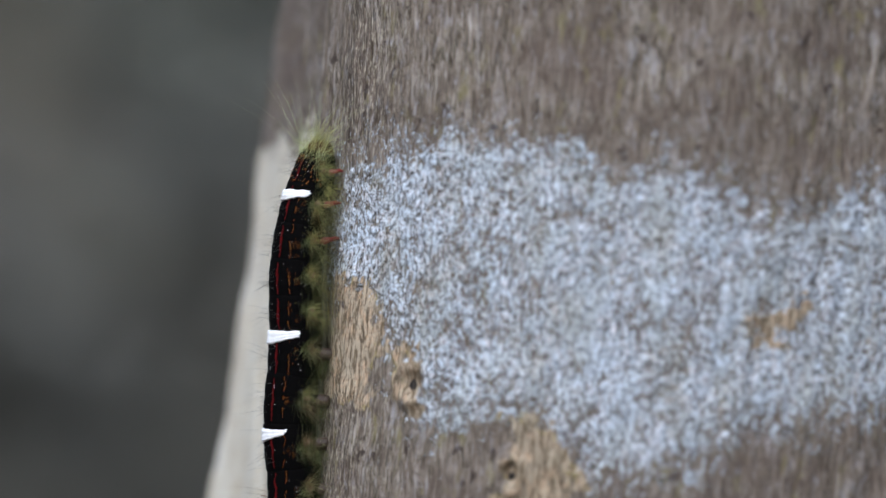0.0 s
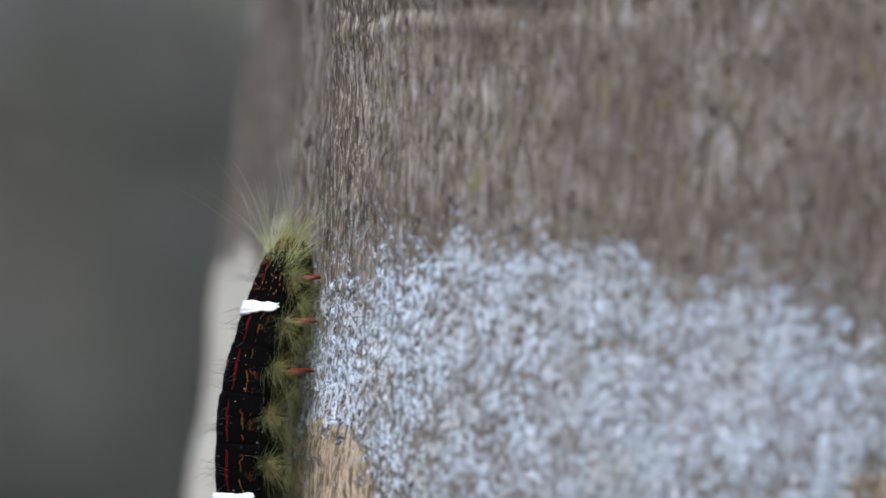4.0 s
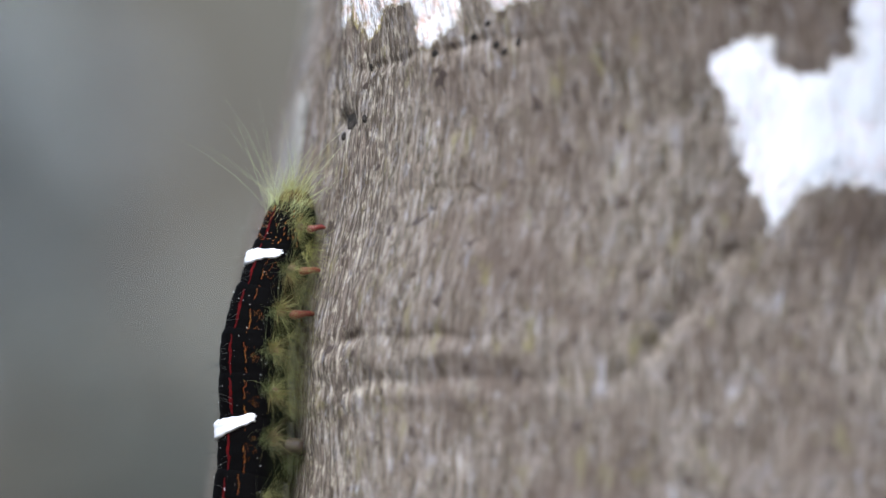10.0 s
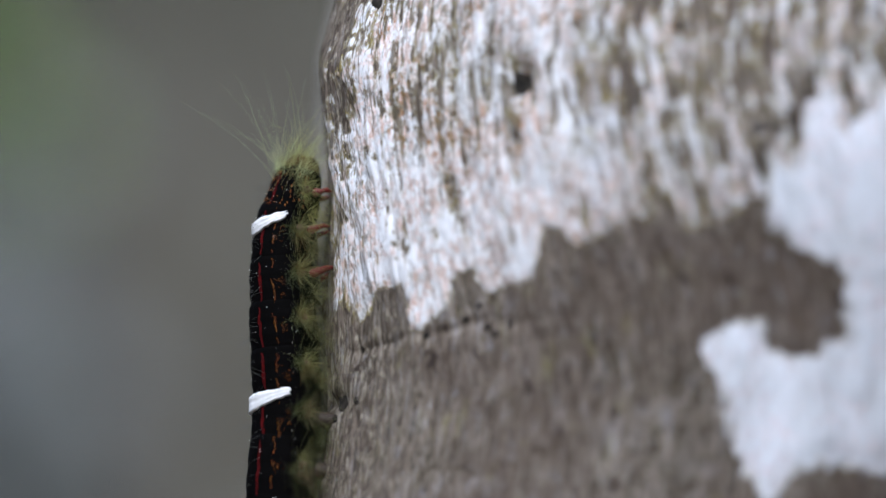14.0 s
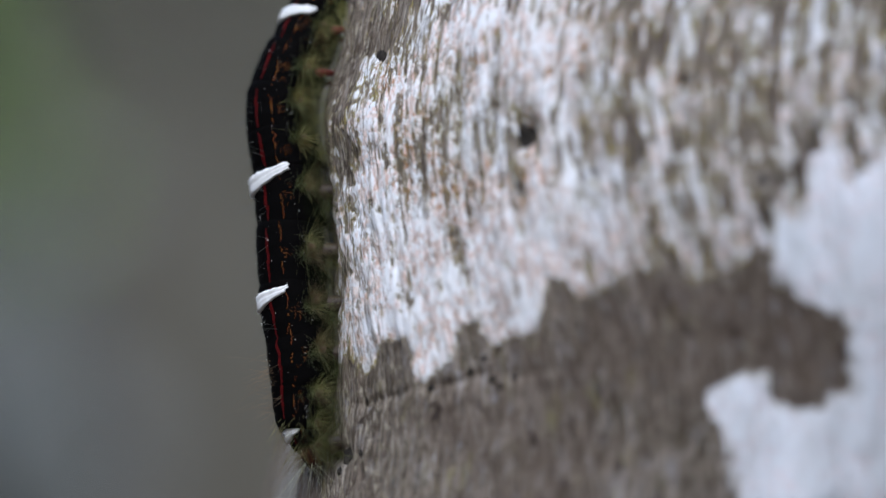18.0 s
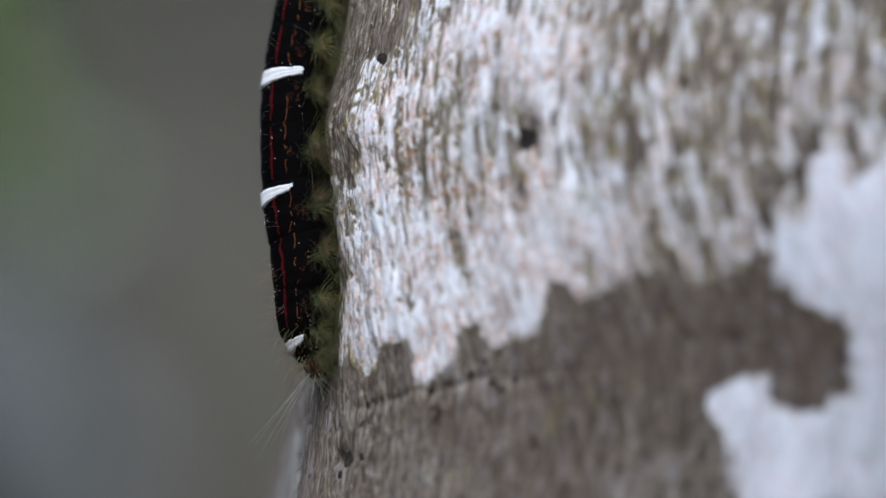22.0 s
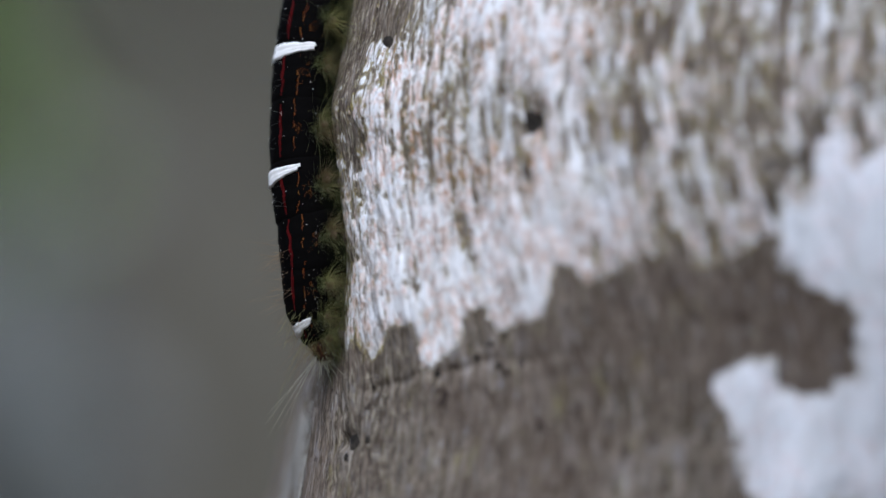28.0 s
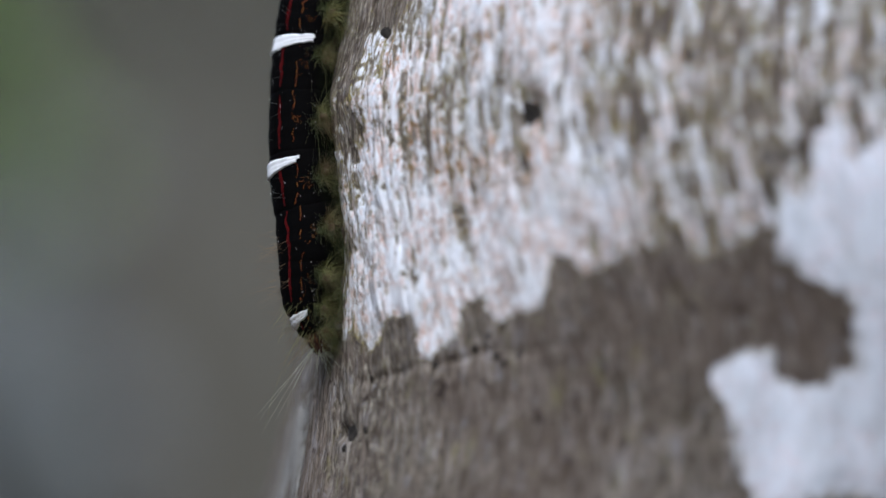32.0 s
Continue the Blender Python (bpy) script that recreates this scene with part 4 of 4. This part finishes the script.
def shrub(x, y, height, width, mat, count, seed, label, leaf=0.11, z0=0.25):
    rng = random.Random(seed)
    root = tagged(new("shrub"), label, "shrub", "shrubs behind the trunk")
    root.location = (x, y, 0)
    for k in range(6):
        tip = Vector((rng.uniform(-0.35, 0.35) * width, rng.uniform(-0.35, 0.35) * width, height * rng.uniform(0.6, 0.9)))
        vs = []
        for i in range(5):
            c = tip * (i / 4) + Vector((0, 0, -0.05)) + Vector((rng.uniform(-1, 1), rng.uniform(-1, 1), 0)) * (0.03 * (0 < i < 4))
            r = 0.02 * (1 - 0.8 * i / 4)
            for a in range(6):
                vs.append((c.x + r * math.cos(a * 1.0472), c.y + r * math.sin(a * 1.0472), c.z))
        fs = [(i * 6 + a, i * 6 + (a + 1) % 6, i * 6 + 6 + (a + 1) % 6, i * 6 + 6 + a) for i in range(4) for a in range(6)]
        mesh_object("stem", vs, fs, FARBARK, root)
    spots = []
    clumps = [Vector((rng.uniform(-0.5, 0.5) * width, rng.uniform(-0.5, 0.5) * width, height * rng.uniform(z0, 1.0))) for k in range(26)]
    while len(spots) < count:
        spots.append(rng.choice(clumps) + Vector((rng.gauss(0, 0.11) * width, rng.gauss(0, 0.11) * width, rng.gauss(0, 0.07) * height)))
    vs, fs = leaf_mesh(rng, [s for s in spots if s.z > 0.05], leaf)
    mesh_object("crown", vs, fs, mat, root)
    return root


def far_tree(x, y, radius, height, seed):
    rng = random.Random(seed)
    root = tagged(new("tree"), "grey-barked tree standing in the dim woods", "tree", "trees behind the trunk")
    root.location = (x, y, 0)
    vs, fs = [], []
    n, m = 16, 14
    for i in range(n):
        z = height * i / (n - 1) - 0.1
        r = radius * (1.25 - 0.85 * i / (n - 1)) if i else radius * 1.7
        ox, oy = 0.3 * noise.noise((seed, z * 0.3, 0)), 0.3 * noise.noise((seed, z * 0.3, 9))
        for a in range(m):
            g = 2 * math.pi * a / m
            vs.append((ox + r * math.cos(g), oy + r * math.sin(g), z))
    fs = [(i * m + a, i * m + (a + 1) % m, (i + 1) * m + (a + 1) % m, (i + 1) * m + a) for i in range(n - 1) for a in range(m)]
    mesh_object("trunk", vs, fs, FARBARK, root)
    tips = []
    for k in range(9):
        a, z = rng.uniform(0, 6.28), height * rng.uniform(0.55, 0.95)
        base_l = Vector((0, 0, z))
        tip = base_l + Vector((math.cos(a), math.sin(a), 0.7)) * rng.uniform(0.8, 1.6)
        tips.append(tip)
        vs = []
        for i in range(4):
            c, r = base_l.lerp(tip, i / 3), radius * 0.35 * (1 - 0.28 * i)
            for b in range(6):
                vs.append((c.x + r * math.cos(b * 1.047), c.y + r * math.sin(b * 1.047), c.z))
        fs = [(i * 6 + b, i * 6 + (b + 1) % 6, i * 6 + 6 + (b + 1) % 6, i * 6 + 6 + b) for i in range(3) for b in range(6)]
        mesh_object("limb", vs, fs, FARBARK, root)
    spots = [rng.choice(tips) + Vector((rng.gauss(0, 0.5), rng.gauss(0, 0.5), rng.gauss(0, 0.4))) for k in range(900)]
    vs, fs = leaf_mesh(rng, spots, 0.16)
    mesh_object("crown", vs, fs, LEAF_A, root)


ground()
backdrop()
main_crown()
for x, y, r, h, s in ((-1.3, 9.0, 0.10, 5.2, 1), (0.9, 8.0, 0.13, 5.6, 2), (-3.4, 10.5, 0.15, 6.0, 3), (3.2, 9.5, 0.12, 5.4, 4), (-5.5, 4.0, 0.14, 5.8, 5), (5.0, 2.0, 0.12, 5.2, 6), (-4.0, -6.0, 0.15, 6.0, 7), (4.5, -7.0, 0.13, 5.5, 8)):
    far_tree(x, y, r, h, s)
for x, y, h, w, c, s in ((-0.9, 6.2, 1.7, 1.6, 1500, 11), (0.8, 6.8, 1.6, 1.7, 1200, 12), (-2.4, 7.2, 1.9, 1.8, 1200, 13), (2.6, 7.0, 1.7, 1.7, 900, 14)):
    shrub(x, y, h, w, LEAF_A, c, s, "dim grey-green leafy shrub on the forest floor")
shrub(-1.0, 6.0, 3.5, 0.5, LEAF_SUNLIT, 1300, 15, "tall shrub, sunlight put into its bright green leaves", 0.12, 0.84)
# made-up shrub: its pale leaves only supply a light grey blur in the background
shrub(-0.74, 5.6, 2.27, 0.42, LEAF_C, 420, 16, "slender shrub added as a pale grey blur", 0.12, 0.88)
# added to dim the lower background: its leaf colour carries the shade
shrub(-0.50, 4.6, 1.24, 0.62, LEAF_SHADE, 800, 18, "low shrub added, shade put into its dark leaves", 0.12, 0.6)
shrub(-0.31, 4.8, 1.62, 0.30, LEAF_D, 420, 17, "low shrub with grey-green leaves", 0.12, 0.82)


# ---- what moves ----
# seconds, then the body's middle line at its four white bands: across and up, in mm
KEY_T = (0, 1, 2, 2.5, 4.5, 5, 5.5, 6, 6.5, 7, 7.5, 8, 8.5, 9, 9.5, 10, 10.5, 11, 11.5, 12, 12.5, 13, 13.5, 14, 14.5, 16.5, 17, 17.5, 18, 18.5, 19, 19.5, 20, 20.5, 21, 22, 25.5, 27.5, 28.5, 32)
BAND_1 = ((0, -21.6, 8.1), (1, -21.6, 8.4), (2, -21.7, 8.2), (2.5, -21.5, 8.2), (4.5, -21.3, 10.3), (5, -20.9, 12.3), (5.5, -20.4, 16.4), (6, -20.3, 19.7), (6.5, -20.5, 24.7), (7, -20.5, 28.8), (7.5, -20.3, 34.7), (8, -19.9, 38.0), (8.5, -19.4, 42.8), (9, -19.5, 46.4), (9.5, -18.9, 51.2), (10, -18.3, 55.2), (10.5, -18.1, 60.5), (11, -17.6, 65.7), (11.5, -17.1, 69.7), (12, -16.7, 74.7), (12.5, -16.6, 79.2), (13, -16.2, 84.6), (13.5, -16.5, 87.6), (14, -16.8, 90.9), (14.5, -16.6, 93.3), (16.5, -16.8, 107.7), (17, -16.2, 111.4), (17.5, -15.3, 116.6), (18, -14.6, 120.7))
BAND_2 = ((0, -22.9, -11.9), (2, -23.1, -12.2), (2.5, -23.0, -12.4), (4.5, -23.9, -10.4), (5, -23.8, -7.8), (5.5, -23.3, -5.1), (6, -23.2, 0.1), (6.5, -23.1, 3.8), (7, -22.8, 9.2), (7.5, -21.9, 14.3), (8, -20.9, 20.0), (8.5, -20.5, 23.2), (9, -20.6, 28.1), (10, -20.6, 36.9), (10.5, -19.9, 41.1), (11, -18.9, 46.4), (11.5, -18.2, 50.6), (12, -17.6, 54.9), (12.5, -17.0, 59.8), (13, -16.3, 63.5), (14, -16.2, 70.8), (14.5, -16.4, 73.3), (16.5, -15.8, 87.2), (17, -16.9, 92.4), (17.5, -16.8, 96.5), (18, -16.9, 102.3), (19, -17.2, 108.0), (20, -15.9, 110.3), (21, -16.2, 113.7), (25.5, -15.5, 114.7), (27.5, -15.4, 115.0), (28.5, -15.4, 114.7), (32, -15.3, 114.8))
BAND_3 = ((12.5, -17.9, 48.1), (13, -18.6, 52.0), (13.5, -17.7, 56.0), (14, -16.8, 59.3), (16.5, -16.9, 75.4), (17, -15.7, 79.2), (17.5, -15.8, 84.5), (18, -16.1, 88.9), (18.5, -16.0, 92.5), (19, -15.7, 95.0), (19.5, -16.3, 95.6), (20, -17.0, 97.6), (20.5, -16.6, 99.0), (21, -16.0, 100.6), (22, -15.9, 100.9), (25.5, -15.7, 101.2), (27.5, -15.7, 101.4), (28, -15.7, 101.2), (28.5, -15.7, 101.2), (32, -15.6, 101.2))
BAND_4 = ((17.5, -15.5, 68.5), (18, -15.3, 72.4), (18.5, -15.1, 75.9), (19, -14.6, 76.9), (19.5, -15.0, 78.0), (20, -15.4, 81.4), (20.5, -15.3, 82.2), (21, -15.0, 82.7), (22, -15.1, 82.7), (25.5, -15.2, 82.7), (27.5, -14.8, 82.7), (28, -15.2, 82.6), (28.5, -15.1, 82.7), (32, -15.1, 82.6))

# how far the fore body arches off the trunk, in mm
ARCH = ((0, 0.6), (4.5, 0.9), (6, 1.0), (8, 1.3), (9, 1.4), (10, 1.0), (11, 0.5), (12, 0.0), (14, 0.2), (16.5, 0.4), (17, 1.3), (18, 2.0), (19, 1.2), (21, 0.6), (32, 0.6))


# how far the rings at the first three bands tip towards the trunk, in degrees
TIP_1 = ((0, 5), (5, 6), (6.5, 8), (7.5, 22), (8, 6), (9, 24), (10, 10), (11, 18), (12, 8), (13, 26), (14, 18), (17, 18), (18, 10), (32, 4))
TIP_2 = ((0, 3), (6.5, 6), (7.5, 8), (8, 14), (10, 16), (11, 4), (13, 2), (14, 10), (17, 14), (18, 14), (19, -2), (20, -5), (32, -6))
TIP_3 = ((0, 0), (13, 0), (17, 6), (18, 6), (20, 0), (32, 0))


def motions():
    def series(rows):
        t = [r[0] for r in rows]
        return (lambda q: np.array([np.interp(q, t, [r[1] for r in rows]), np.interp(q, t, [r[2] for r in rows])])), t[0], t[-1]

    b1, _, end1 = series(BAND_1)
    b2, _, _ = series(BAND_2)
    b3, start3, _ = series(BAND_3)
    b4, start4, _ = series(BAND_4)
    marks = np.array((-4.0, 0.0, 8.6, 18.5, 28.5, 42.0, 50.5, 59.5, 62.4, 67.0))
    paths, root_rows = [[] for s in segments], []
    bands = {seg: ob for seg, mid in segments for ob in seg.children if ob.name.startswith('white_band')}
    band_paths = {seg: [] for seg in bands}
    # the bands lie on the near flank, in front of the middle line
    front, down = np.array((0.985, 0.985)), np.array((-0.2, 0.45))
    for t in KEY_T:
        p2 = b2(t) * front - down
        p1 = b1(t) * front - down if t <= end1 else p2 + np.array((4.3, 19.2))
        head = p1 + np.array((2.3, 8.6))
        p3 = b3(t) * front - down if t >= start3 else p2 + np.array((-0.8, -13.2))
        p4 = b4(t) * front - down + np.array((0.3, 1.4)) if t >= start4 else p3 + np.array((0.2, -17.4))
        tail = p4 + np.array((0.75, -2.9))
        line = np.array([head + (head - p1) * 0.45, head, p1, (p1 + p2) / 2 - np.array((np.interp(t, *zip(*ARCH)), 0)), p2, p3, (p3 + p4) / 2 + np.array((0.45, 0)), p4, tail, tail + (tail - p4)])
        slope = np.gradient(line, marks, axis=0)

        def place(s):
            k = int(np.clip(np.searchsorted(marks, s) - 1, 0, len(marks) - 2))
            w = marks[k + 1] - marks[k]
            h = (s - marks[k]) / w
            return ((2 * h ** 3 - 3 * h ** 2 + 1) * line[k] + (h ** 3 - 2 * h ** 2 + h) * w * slope[k] + (3 * h ** 2 - 2 * h ** 3) * line[k + 1] + (h ** 3 - h ** 2) * w * slope[k + 1])

        shift = 15 - 32 * float(smooth(14, 18.5, np.array(t)))
        root = Vector((-0.017, -np.interp(t, (10.2, 11, 11.5, 12.1), (5.0, 12.5, 10, 5.0)) * MM, EYE_Z + (p2[1] + shift) * MM))
        root_rows.append((t, Matrix.Translation(root)))
        for path, (seg, mid) in zip(paths, segments):
            a, b = place(mid - 1.5), place(mid + 1.5)
            c = place(mid)
            tip = np.interp(mid, (0, 8.6, 28.5, 42, 59.5), (0.6 * np.interp(t, *zip(*TIP_1)), np.interp(t, *zip(*TIP_1)), np.interp(t, *zip(*TIP_2)), np.interp(t, *zip(*TIP_3)), 0))
            lean_s = math.degrees(math.atan2(a[0] - b[0], a[1] - b[1]))
            path.append((t, pose(c[0] * MM - root.x, -0.0015 - root.y, EYE_Z + (c[1] + 0.4 * math.sin(radians(tip))) * MM - root.z, 0, lean_s - 0.18 * tip, 0)))
            if seg in bands:
                band_paths[seg].append((t, pose(0, 0, 1.6 * math.sin(radians(0.6 * tip)) * MM, 0, -0.6 * tip, 0)))
    walk(caterpillar, root_rows)
    for path, (seg, mid) in zip(paths, segments):
        walk(seg, path)
    for seg, ob in bands.items():
        walk(ob, band_paths[seg])


motions()
